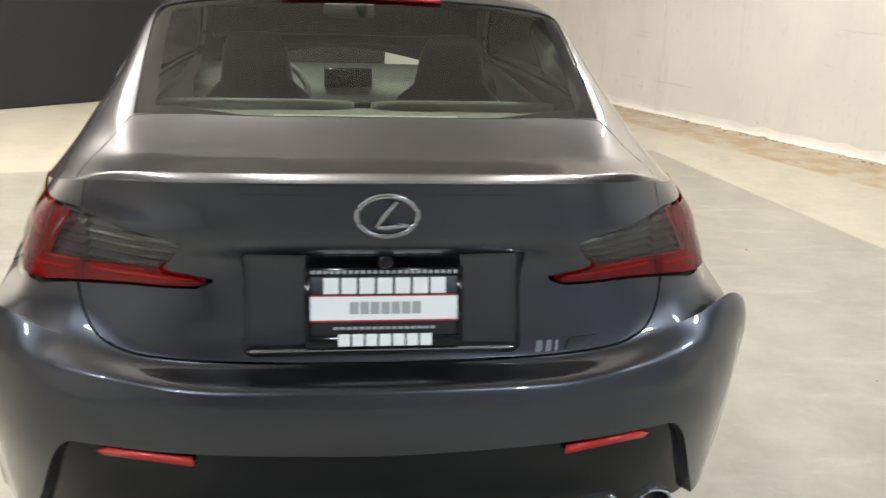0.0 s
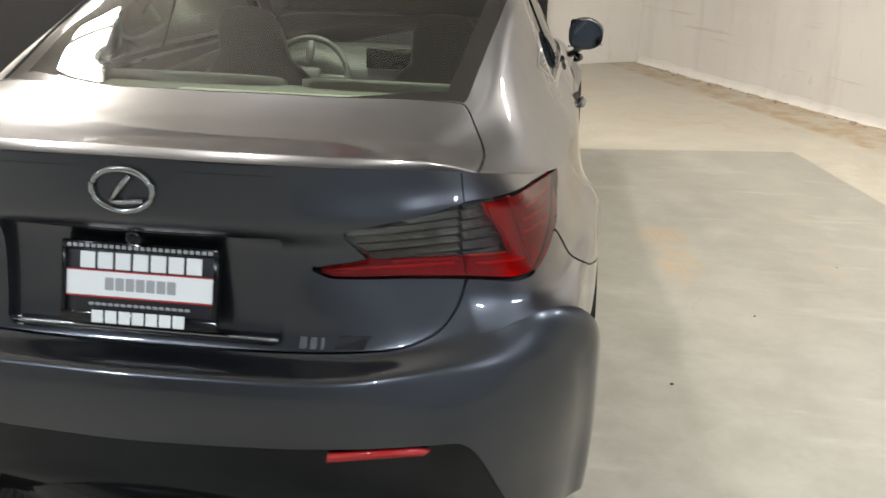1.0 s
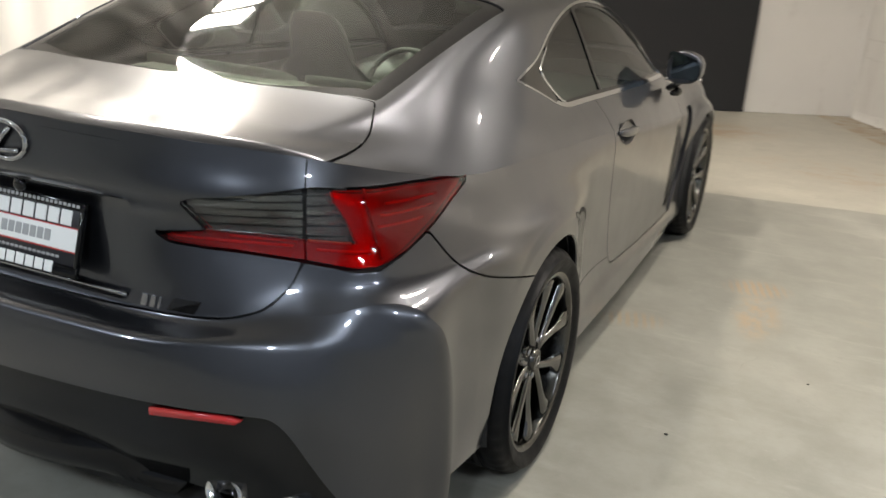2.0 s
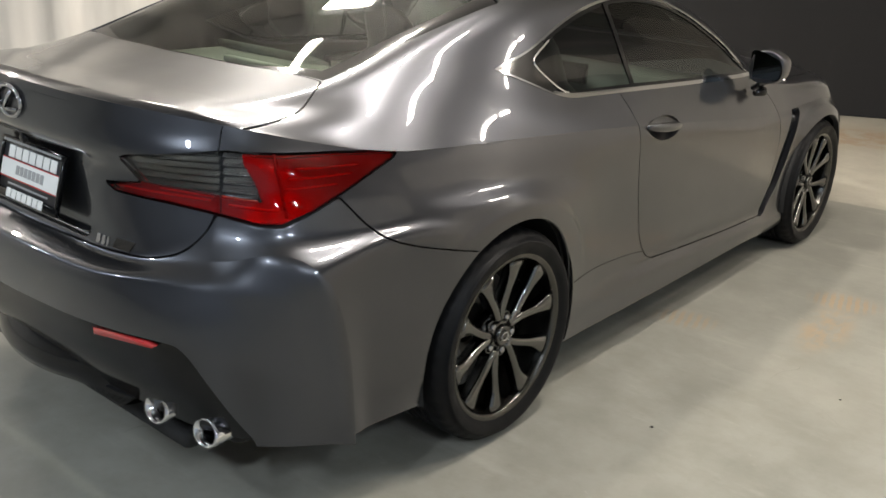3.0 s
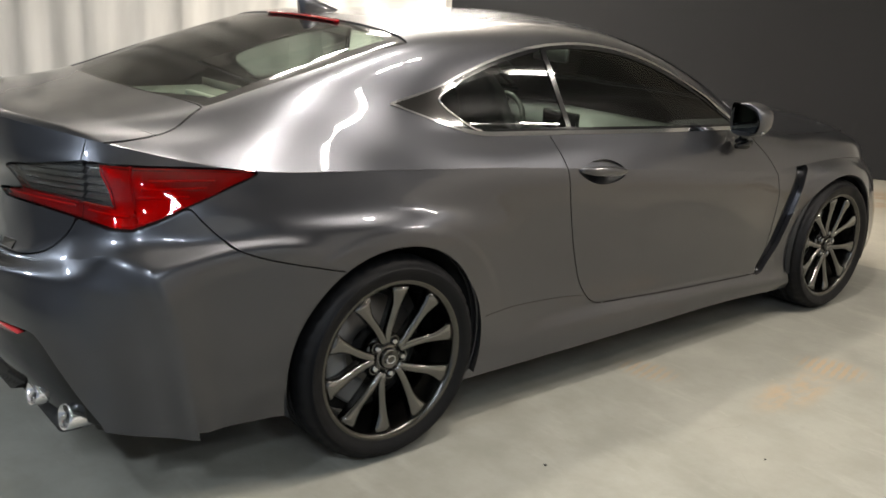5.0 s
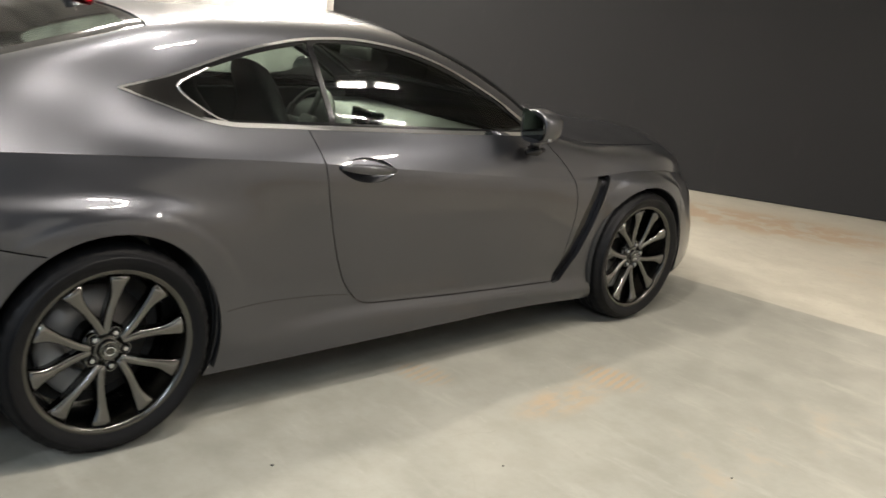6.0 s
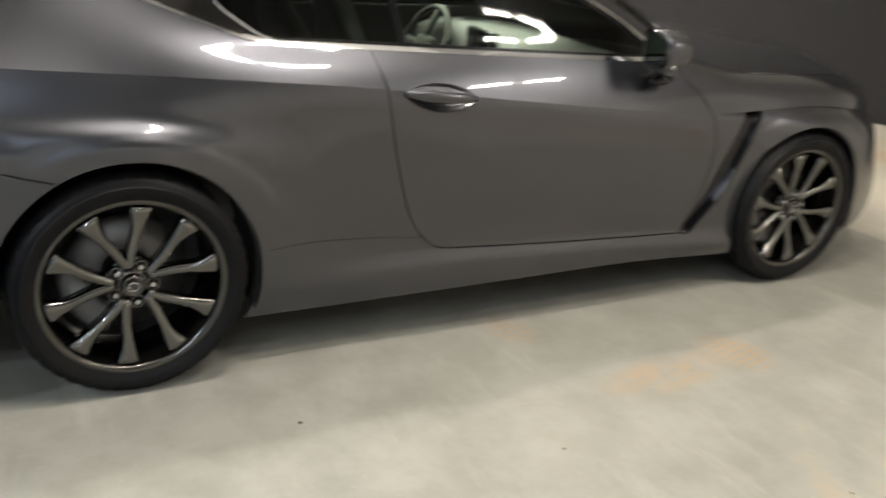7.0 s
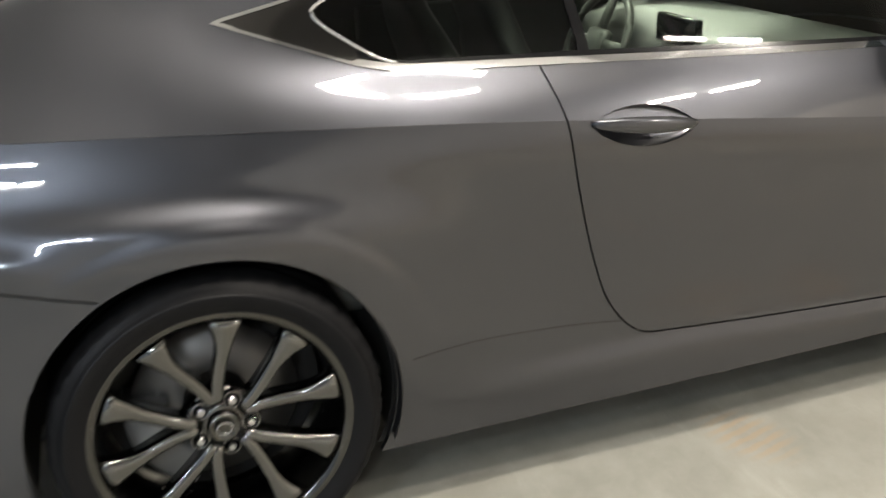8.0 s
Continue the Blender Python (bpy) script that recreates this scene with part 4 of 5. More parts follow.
# the inner liner, a black shell behind all gaps
for g, limits in ((LOW, (arch_rear, arch_front)), (TOP, (dlo, BACKLIGHT, SCREEN))):
    bm = grid_skin(g)
    for f in limits:
        split(bm, f).free()
    skin_part("inner_shell", bm, LINER, car, "black inner shell", sink=0.03 if g is LOW else 0.022, lip=0.0, mirror="both")

split(low, arch_rear).free()
split(low, arch_front).free()
lamp = split(low, LAMP, 0.0034)
lid = split(low, LID, GAP)
bumper = split(low, lambda a: np.where(a[:, 1] < -.05, BUMPER(a), 1.0), GAP)
inset = split(bumper, INSET)
bumper_rear = split(bumper, RIDGE)


def step_in(bm, field, deep, fade):
    """Sinks a piece along an edge line, fading away from it."""
    lay = bm.verts.layers.float_vector["nrm"]
    a = coords(bm)
    d = np.maximum(field(a), 0.0)
    w = a[:, 0] + a[:, 1]
    k = np.clip((w + 0.27) / 0.22, 0, 1)
    amp = deep * k * k * (3 - 2 * k) * np.exp(-(d / fade) ** 2)
    for v, q in zip(bm.verts, amp):
        v.co -= Vector(v[lay]) * float(q)
    bm.normal_update()
    for v, q, e in zip(bm.verts, amp, field(a)):
        if abs(q) > 0.0004 and (not v.is_boundary or abs(e) < 0.003):
            v[lay] = v.normal


step_in(bumper, RIDGE, 0.020, 0.10)
step_in(bumper_rear, lambda a: -RIDGE(a), -0.018, 0.055)
vent = split(low, gape)
door = split(low, door_line, GAP)
nose = split(low, lambda a: 3.06 - a[:, 1] - 0.25 * (a[:, 2] - .5), GAP)
wing = split(low, lambda a: 1.8 - a[:, 1], 0.0)

clear = split(lamp, CLEAR)
lamp_in = lamp
lamp_out = split(lamp_in, lambda a: -.234 - a[:, 0] - a[:, 1], GAP)
clear_out = split(clear, lambda a: -.234 - a[:, 0] - a[:, 1], GAP)

window = split(top, dlo)
quarter = split(window, quarter_glass)
door_glass = split(window, pane)
backlight = split(top, BACKLIGHT)
screen = split(top, SCREEN)
deck = split(top, lambda a: np.where(a[:, 1] < -.3, lid_top(a), 1.0), GAP)
door_top = split(top, lambda a: np.where(a[:, 2] < 1.05, door_line(a), 1.0), GAP)
hood = split(top, HOOD, GAP)
wing_top = split(top, lambda a: np.maximum(2.03 - a[:, 1], a[:, 2] - 1.0))

plate_recess = split(lid, RECESS)
skin_part("body_shell", top, PAINT, car, "grey metallic roof and pillars", mirror="both")
pair("rear_quarter_panel", low, PAINT)
boot_spoiler = split(deck, SPOILER, 0.0020)
# the spoiler swells to a rounded lip at its trailing edge
nrm = boot_spoiler.verts.layers.float_vector["nrm"]
for v in boot_spoiler.verts:
    back = v.co.y + 0.795 + 0.235 * (1 - min(1.0, abs(v.co.x) / 0.632) ** 3)
    e = max(0.0, back)
    fade = min(1.0, max(0.0, (0.66 - v.co.x) / 0.12))
    v.co.z += fade * (0.013 * math.sqrt(max(0.0, 1 - (1 - min(e, 0.018) / 0.018) ** 2)) if e < 0.018 else 0.003 + 0.010 * max(0.0, 1 - (e - 0.018) / 0.17) ** 1.3)
boot_spoiler.normal_update()
for v in boot_spoiler.verts:
    n = v.normal.copy()
    if abs(v.co.x) < 1e-4:
        n.x = 0.0
    v[nrm] = n.normalized()
skin_part("boot_spoiler", boot_spoiler, PAINT, car, "lip spoiler on the boot lid", lip=0.022, mirror="both")
skin_part("boot_lid_top", deck, PAINT, car, mirror="both")
skin_part("boot_lid", lid, PAINT, car, lip=0.024, mirror="both")
skin_part("plate_recess", plate_recess, PAINT, car, "recess for the number plate", sink=0.022, lip=0.0, mirror="both")
skin_part("rear_bumper", bumper_rear, PAINT, car, lip=0.03, mirror="both")
pair("bumper_side", bumper, PAINT)
skin_part("bumper_inset", inset, BLACK, car, "gloss black lower bumper", sink=0.025, lip=0.0, mirror="both")
split(door, HANDLE).free()
doors = pair("door", door, PAINT, lip=0.028)
for d, side in zip(doors, ("", "left")):
    skin_part("door_shoulder", door_top.copy(), PAINT, d, mirror=side)
    skin_part("door_window", door_glass.copy(), GLASS, d, "green-tinted side window", sink=0.006, lip=0.0, mirror=side)
door_top.free(), door_glass.free()
pair("front_wing", wing, PAINT, lip=0.028)
pair("front_wing_top", wing_top, PAINT)
skin_part("bonnet", hood, PAINT, car, mirror="both")
skin_part("front_bumper", nose, PAINT, car, mirror="both")
pair("wing_vent", vent, BLACK, "gloss black slot behind the front wheel", sink=0.026, lip=0.0)
garnish = split(window, lambda a: np.maximum(a[:, 1] - .36, dlo(a) + 0.006))
chrome = split(window, lambda a: -0.008 - dlo(a) - 0.006 * np.clip((1.06 - a[:, 2]) / 0.03, 0, 1))
pair("window_garnish", garnish, GARNISH, "smoked chrome corner of the side window", sink=-0.001, lip=0.006)
pair("window_chrome", chrome, CHROME, "bright chrome window surround", sink=-0.003, lip=0.008)
pair("window_trim", window, BLACK, "black pillar trim", sink=0.002, lip=0.004)
pair("quarter_window", quarter, PRIVACY, "dark fixed rear side window", sink=0.006, lip=0.0)
rear_pane = split(backlight, lambda a: BACKLIGHT(a) + 0.014 + 0.036 * np.clip((np.abs(a[:, 0]) - 0.30) / 0.2, 0, 1))
skin_part("window_border", backlight, BLACK, car, "black printed border of the rear window", sink=0.004, lip=0.0, mirror="both")
skin_part("rear_window", rear_pane, GLASS, car, "green-tinted rear window", sink=0.004, lip=0.0, mirror="both")
skin_part("windscreen", screen, GLASS, car, sink=0.004, lip=0.0, mirror="both")
for piece, what, note in ((lamp_in, "tail_lamp_inner", "red tail lamp lens on the boot lid"), (lamp_out, "tail_lamp_outer", "red wrap-round tail lamp lens")):
    pair("lamp_housing", piece.copy(), RED_IN, "red lamp housing behind the lens", sink=0.016, lip=0.0)
    pair(what, piece, RED_LENS, note, sink=-0.003, lip=0.012)
pair("lamp_lens_inner", clear, LENS, "clear lamp lens", sink=-0.003, lip=0.0)
pair("lamp_lens_outer", clear_out, LENS, "clear lamp lens", sink=-0.003, lip=0.0)


# ---- where the skin lies ----
def side_x(y, z, g=None):
    """How far out the skin stands at (y, z), seen from the side."""
    g = (TOP if z > 0.97 or (y < 0.0 and z > 0.99) else LOW) if g is None else g
    p = g.reshape(-1, 3)
    p = p[p[:, 0] > 0.42]
    d = (p[:, 1] - y) ** 2 + (p[:, 2] - z) ** 2
    k = np.argsort(d)[:6]
    w = 1 / (d[k] + 1e-6)
    return float((p[k, 0] * w).sum() / w.sum())


def tail_y(x, z):
    """How far back the tail stands at (x, z)."""
    p = LOW.reshape(-1, 3)
    p = p[p[:, 1] < -0.45]
    d = (p[:, 0] - abs(x)) ** 2 + (p[:, 2] - z) ** 2
    k = np.argsort(d)[:6]
    w = 1 / (d[k] + 1e-6)
    return float((p[k, 1] * w).sum() / w.sum())


def roof_z(x, y):
    p = TOP.reshape(-1, 3)
    d = (p[:, 0] - abs(x)) ** 2 + (p[:, 1] - y) ** 2
    k = np.argsort(d)[:6]
    w = 1 / (d[k] + 1e-6)
    return float((p[k, 2] * w).sum() / w.sum())


def mirrored(name, bm, material, parent=None, label="", smooth=True):
    """A part on the passenger's side, and its mirror image on the driver's."""
    other = bm.copy()
    other.transform(Matrix.Scale(-1, 4, (1, 0, 0)))
    bmesh.ops.reverse_faces(other, faces=other.faces[:])
    a = part(name, bm, material, parent or car, label, smooth)
    b = part(name, other, material, parent or car, label, smooth)
    return a, b


def prism(outline, depth, bevel=0.0):
    """A flat plate: outline of (a, b) in the xz plane, front face at y = 0, going back by depth."""
    bm = bmesh.new()
    vs = [bm.verts.new((a, 0, b)) for a, b in outline]
    f = bm.faces.new(vs)
    r = bmesh.ops.extrude_face_region(bm, geom=[f])
    for v in r["geom"]:
        if isinstance(v, bmesh.types.BMVert):
            v.co.y += depth
    bmesh.ops.recalc_face_normals(bm, faces=bm.faces[:])
    if bevel:
        es = [e for e in bm.edges if all(abs(v.co.y) < 1e-6 for v in e.verts)]
        bmesh.ops.bevel(bm, geom=es, offset=bevel, segments=2, affect="EDGES", profile=0.5)
    return bm


# ---- wheels ----
def lofted(sections):
    """A closed body through rings of points."""
    bm = bmesh.new()
    rings = [[bm.verts.new(p) for p in s] for s in sections]
    n = len(rings[0])
    for a, b in zip(rings, rings[1:]):
        for k in range(n):
            bm.faces.new((a[k], a[(k + 1) % n], b[(k + 1) % n], b[k]))
    bm.faces.new(rings[0][::-1])
    bm.faces.new(rings[-1])
    bmesh.ops.recalc_face_normals(bm, faces=bm.faces[:])
    return bm


def make_tyre(r, w, rim):
    prof = [(-w * 0.47, rim), (-w * 0.5, rim + 0.02), (-w * 0.5, (r + rim) / 2), (-w * 0.46, r - 0.018), (-w * 0.40, r - 0.004)]
    for k in range(-3, 4):
        c = k * w * 0.105
        prof += [(c - w * 0.042, r), (c + w * 0.042, r)]
        if k in (-2, 0, 1):
            prof += [(c + w * 0.044, r - 0.007), (c + w * 0.060, r - 0.007)]
    prof += [(w * 0.40, r - 0.004), (w * 0.445, r - 0.014), (w * 0.475, r - 0.03), (w * 0.498, (r + rim) / 2 + 0.008), (w * 0.5, (r + rim) / 2 + 0.002),
             (w * 0.492, rim + 0.022), (w * 0.475, rim + 0.012), (w * 0.46, rim + 0.004), (w * 0.45, rim - 0.004)]
    steps = 180
    bm = lathe(prof, steps)
    for v in bm.verts:
        rad = math.hypot(v.co.y, v.co.z)
        a = math.atan2(v.co.z, v.co.y) / (2 * math.pi) * steps
        if rad > r - 0.016 and 0.30 * w < abs(v.co.x) < 0.42 * w and round(a) % 4 == 0:
            s = (rad - 0.0045) / rad
            v.co.y, v.co.z = v.co.y * s, v.co.z * s
    return bm


def make_rim(r, w):
    """The barrel and the outer lip."""
    return lathe([(-w * 0.46, r), (-w * 0.44, r - 0.014), (-w * 0.25, r - 0.028), (w * 0.12, r - 0.03), (w * 0.30, r - 0.022), (w * 0.40, r - 0.02), (w * 0.435, r - 0.017),
                  (w * 0.452, r - 0.008), (w * 0.455, r - 0.002), (w * 0.448, r + 0.003), (w * 0.43, r + 0.005)], 120)


def make_spoke(r, face, lean):
    """A spoke that narrows in the middle, dips to the hub and leans to its twin."""
    bm = bmesh.new()
    rings = []
    n = 12
    for k in range(n):
        s = k / (n - 1)
        rad = 0.050 + (r - 0.006 - 0.050) * s
        ang = -lean * max(0.0, 1 - s / 0.75) ** 1.5
        half = 0.0118 + 0.0030 * s + 0.0175 * max(0, (s - 0.58) / 0.42) ** 1.6
        x = face - 0.022 * (1 - s) ** 1.2 - 0.004 * math.sin(math.pi * s)
        deep = 0.035 + 0.012 * (1 - s)
        c, t = Vector((0, math.sin(ang), math.cos(ang))), Vector((0, math.cos(ang), -math.sin(ang)))
        p = c * rad
        row = [(-1.0, -deep), (-1.12, -0.008), (-0.86, 0.0), (-0.2, 0.0022), (0.2, 0.0022), (0.86, 0.0), (1.12, -0.008), (1.0, -deep)]
        rings.append([bm.verts.new(p + t * (half * a) + Vector((x + b, 0, 0))) for a, b in row])
    for r0, r1 in zip(rings, rings[1:]):
        for k in range(7):
            bm.faces.new((r0[k], r0[k + 1], r1[k + 1], r1[k]))
        bm.faces.new((r0[7], r0[0], r1[0], r1[7]))
    bm.faces.new(rings[0])
    bm.faces.new(rings[-1])
    bmesh.ops.recalc_face_normals(bm, faces=bm.faces[:])
    return bm


def make_wheel(r, w, rim, m, spin):
    """Wheel with its outer side towards +x."""
    wheel = part("wheel", make_rim(rim, w), BARREL, car, "dark polished ten-spoke alloy wheel with a low tyre")
    wheel.matrix_basis = m
    part("tyre", make_tyre(r, w, rim), RUBBER, wheel, "black low-profile tyre")
    face = w * 0.43
    pairs = {}
    for side in (-1, 1):
        pairs[side] = make_spoke(rim - 0.018, face, side * radians(13.0))
    meshes = {}
    for k in range(5):
        for side in (-1, 1):
            if side not in meshes:
                ob = part("spoke", pairs[side], RIM, wheel)
                meshes[side] = ob.data
            else:
                ob = new("spoke", meshes[side])
                ob.parent = wheel
            ob.matrix_basis = Matrix.Rotation(radians(72 * k + spin + side * 18.0), 4, "X")
    hub = lathe([(face - 0.075, 0.082), (face - 0.050, 0.080), (face - 0.042, 0.074), (face - 0.040, 0.050), (face - 0.030, 0.044), (face - 0.028, 0.036)], 48)
    part("hub", hub, BARREL, wheel)
    part("hub_cap", lathe([(face - 0.03, 0.034), (face - 0.016, 0.033), (face - 0.012, 0.030), (face - 0.011, 0.027), (face - 0.0135, 0.025), (face - 0.012, 0.0005)], 40), BARREL, wheel, "round dark hub cap")
    part("hub_emblem", tube([(face - 0.010, 0.016 * math.cos(a), 0.013 * math.sin(a)) for a in np.linspace(0, 2 * math.pi, 24, endpoint=False)], 0.0016, 6, True), CHROME, wheel, "small oval chrome emblem")
    for k in range(5):
        a = radians(72 * k - spin)
        seat_at = Matrix.Translation((0, 0.057 * math.sin(a), 0.057 * math.cos(a)))
        pocket = lathe([(face - 0.052, 0.021), (face - 0.030, 0.0205), (face - 0.028, 0.018), (face - 0.030, 0.0155), (face - 0.050, 0.015)], 20)
        pocket.transform(seat_at)
        part("nut_pocket", pocket, RIM, wheel)
        nut = lathe([(face - 0.050, 0.0115), (face - 0.026, 0.0105), (face - 0.022, 0.0075), (face - 0.0215, 0.0005)], 6)
        nut.transform(seat_at)
        part("wheel_nut", nut, SATIN_CHROME, wheel, smooth=False)
    part("brake_disc", lathe([(-0.02, 0.07), (-0.02, 0.178), (-0.045, 0.178), (-0.045, 0.07)], 64), DISC, wheel)
    part("back_plate", lathe([(-0.06, 0.001), (-0.06, rim - 0.035)], 48), LINER, wheel)
    bm = lofted([[(x, rr * math.sin(a0), rr * math.cos(a0)) for x, rr in ((-0.055, 0.105), (0.006, 0.105), (0.014, 0.12), (0.014, 0.18), (0.004, 0.192), (-0.055, 0.192))] for a0 in np.linspace(radians(200), radians(285), 12)])
    part("brake_caliper", bm, CALIPER, wheel, "grey brake caliper")
    return wheel


RW, FW = 0.275, 0.255
wheel_rr = make_wheel(0.3375, RW, 0.268, pose(0.78, 0, 0.3375), -24.0)
wheel_fr = copy_thing(wheel_rr, pose(0.745, WB, 0.3305) @ Matrix.Rotation(radians(14), 4, "X") @ Matrix.Diagonal((0.95, 0.979, 0.979, 1)))
copy_thing(wheel_rr, pose(-0.78, 0, 0.3375, 0, 0, 180))
copy_thing(wheel_rr, pose(-0.745, WB, 0.3305, 0, 0, 180) @ Matrix.Diagonal((0.95, 0.979, 0.979, 1)))


# ---- wheel wells and underside ----
def well(y, z, r, x0, x1):
    bm = bmesh.new()
    n = 40
    rows = []
    for x, rr in ((x1, r + 0.004), (x1 - 0.02, r + 0.012), (x0, r + 0.012), (x0, 0.02)):
        rows.append([bm.verts.new((x, y + rr * math.cos(a), z + rr * math.sin(a))) for a in np.linspace(radians(-20), radians(196), n)])
    for a, b in zip(rows, rows[1:]):
        for k in range(n - 1):
            bm.faces.new((a[k], a[k + 1], b[k + 1], b[k]))
    return bm


mirrored("wheel_well", well(0, .34, ARCH_R, 0.55, 0.885), LINER, label="black wheel well liner")
mirrored("wheel_well", well(WB, .335, ARCH_F, 0.52, 0.855), LINER, label="black wheel well liner")


def arch_lip(y, z, r, label=""):
    """The turned edge of the arch."""
    pts = []
    for a in np.linspace(radians(-20), radians(194), 60):
        py, pz = y + (r + 0.002) * math.cos(a), z + (r + 0.002) * math.sin(a)
        pts.append((side_x(py, pz, LOW) - 0.006, py, pz))
    return tube(pts, 0.006, 6)


mirrored("arch_lip", arch_lip(0, .34, ARCH_R), PAINT)
mirrored("arch_lip", arch_lip(WB, .335, ARCH_F), PAINT)
bm = box_bm((-0.56, -0.93, 0.19), (0.56, 3.4, 0.24), 0.02)
box_bm((-0.80, 0.45, 0.17), (0.80, 2.25, 0.23), 0.02, 2, bm)
part("underbody", bm, LINER, car, "black underbody panels")

# ---- door handles ----
def handle_bowl():
    bm = bmesh.new()
    nu, nv = 24, 10
    rows = []
    for i in range(nu + 1):
        s = -1 + 2 * i / nu
        y = 0.978 + 0.134 * s
        half = 0.046 * (1 - s * s) ** 0.8 + 0.0012
        mid = 0.852 - 0.012 * s
        row = []
        for j in range(nv + 1):
            q = -1 + 2 * j / nv
            z = mid + half * q
            deep = 0.036 * (1 - q * q) * (1 - s * s) ** 0.7
            row.append(bm.verts.new((side_x(y, z, LOW) + 0.0005 - deep, y, z)))
        rows.append(row)
    for a, b in zip(rows, rows[1:]):
        for j in range(nv):
            bm.faces.new((a[j], b[j], b[j + 1], a[j + 1]))
    return bm


def handle_bar():
    pts, rad = [], []
    for s in np.linspace(-1, 1, 22):
        y, z = 0.978 + 0.132 * s, 0.857 - 0.012 * s
        pts.append((side_x(y, z, LOW) + 0.002 + 0.016 * (1 - s * s) ** 0.6, y, z))
        rad.append(0.004 + 0.0085 * (1 - s * s) ** 0.7)
    return tube(pts, rad, 16, False, 1.5)


# ---- tail details ----
def on_tail(outline, depth, proud, x0=0.0, z0=0.0):
    """A plate bent to the tail's curve."""
    bm = prism(outline, depth)
    for v in bm.verts:
        x, z = v.co.x + x0, v.co.z + z0
        v.co = (x, tail_y(x, z) - proud + v.co.y, z)
    return bm


def oval(a, b, n=48):
    return [(a * math.cos(t), b * math.sin(t)) for t in np.linspace(0, 2 * math.pi, n, endpoint=False)]


ring = tube([(0.059 * math.cos(t), -1.036, 1.037 + 0.040 * math.sin(t)) for t in np.linspace(0, 2 * math.pi, 48, endpoint=False)], 0.0062, 10, True)
part("tail_emblem", ring, SATIN_CHROME, car, "oval chrome emblem on the boot lid")
bar = tube([(0.018, -1.037, 1.066), (0.000, -1.040, 1.046), (-0.022, -1.040, 1.018), (-0.020, -1.040, 1.014), (0.0, -1.040, 1.015), (0.040, -1.038, 1.019)], 0.0058, 8)
part("emblem_bar", bar, SATIN_CHROME, car, "bent chrome bar inside the emblem")

# number plate in its dealer frame: the words are plain bars
plate = part("number_plate", box_bm((-0.152, -0.004, -0.078), (0.152, 0.004, 0.078), 0.003), BLACK_PRINT, car, "black dealer plate with white and red print in a frame")
plate.matrix_basis = pose(0, -0.996, 0.832, -15.0)
frame_bm = bmesh.new()
for lo, hi in (((-0.160, -0.011, 0.064), (0.160, 0.004, 0.082)), ((-0.160, -0.011, -0.082), (0.160, 0.004, -0.058)), ((-0.160, -0.011, -0.06), (-0.150, 0.004, 0.066)), ((0.150, -0.011, -0.06), (0.160, 0.004, 0.066))):
    box_bm(lo, hi, 0.002, 1, frame_bm)
part("plate_frame", frame_bm, BLACK, plate, "gloss black plate frame")
part("plate_band", box_bm((-0.150, -0.0065, -0.026), (0.150, -0.003, 0.022), 0.0), WHITE_PRINT, plate, "white band across the plate", False)
for z in (0.0232, -0.0282):
    part("plate_line", box_bm((-0.150, -0.0062, z - 0.0012), (0.150, -0.003, z + 0.0012), 0.0), RED_PRINT, plate, "thin red line", False)


def word(x0, x1, z0, z1, n, material, y, gap=0.22):
    """A word as plain upright bars, one a letter."""
    step = (x1 - x0) / n
    for k in range(n):
        bar = box_bm((x0 + k * step + gap * step / 2, y, z0), (x0 + (k + 1) * step - gap * step / 2, y + 0.003, z1), 0.0012, 1)
        part("print_bar", bar, material, plate, smooth=False)


word(-0.126, 0.128, 0.027, 0.060, 7, WHITE_PRINT, -0.0062, 0.14)
word(-0.072, 0.076, -0.014, 0.011, 7, GREY_PRINT, -0.0078, 0.16)
word(-0.096, 0.098, -0.079, -0.054, 7, WHITE_PRINT, -0.0125, 0.14)
word(-0.150, 0.150, 0.068, 0.076, 24, GREY_PRINT, -0.0118)
word(-0.105, 0.105, -0.046, -0.040, 16, GREY_PRINT, -0.0062)

strip = tube([(x, tail_y(x, .742) + 0.004, .737) for x in np.linspace(-.275, .275, 24)], 0.0055, 8)
part("plate_garnish", strip, SATIN_CHROME, car, "slim bright strip under the number plate")
part("handle_garnish", tube([(x, tail_y(x, .955) + 0.012, .955) for x in np.linspace(-.29, .29, 24)], 0.010, 8), BLACK, car, "black boot handle strip over the plate")
part("camera_eye", lathe([(-1.004, 0.016), (-1.012, 0.015), (-1.015, 0.009), (-1.015, 0.0005)], 24, "y"), BLACK, car, "small black reversing camera").location = (0.0, 0.0, 0.935)

# model badge as plain bright shapes
for x0, x1, z0, z1 in ((.318, .334, .728, .752), (.340, .354, .728, .752), (.360, .368, .728, .752)):
    part("badge_mark", on_tail([(x0, z0), (x1 - .004, z0), (x1, z0 + .006), (x1, z1), (x0 + .003, z1)], 0.004, 0.003), SATIN_CHROME, car, smooth=False)
part("badge_plate", on_tail([(.383, .730), (.444, .730), (.456, .755), (.395, .755)], 0.004, 0.003), GARNISH, car, "slanted dark chrome badge", False)

# lower bumper: reflectors, tail pipes, diffuser
out = [(.385, .517), (.388, .536), (.555, .543), (.582, .536), (.57, .527)]
bm = prism(out, 0.012)
for v in bm.verts:
    v.co.y += tail_y(v.co.x, v.co.z) + 0.008
mirrored("bumper_reflector", bm, DEEP_RED, label="narrow red bumper reflector")


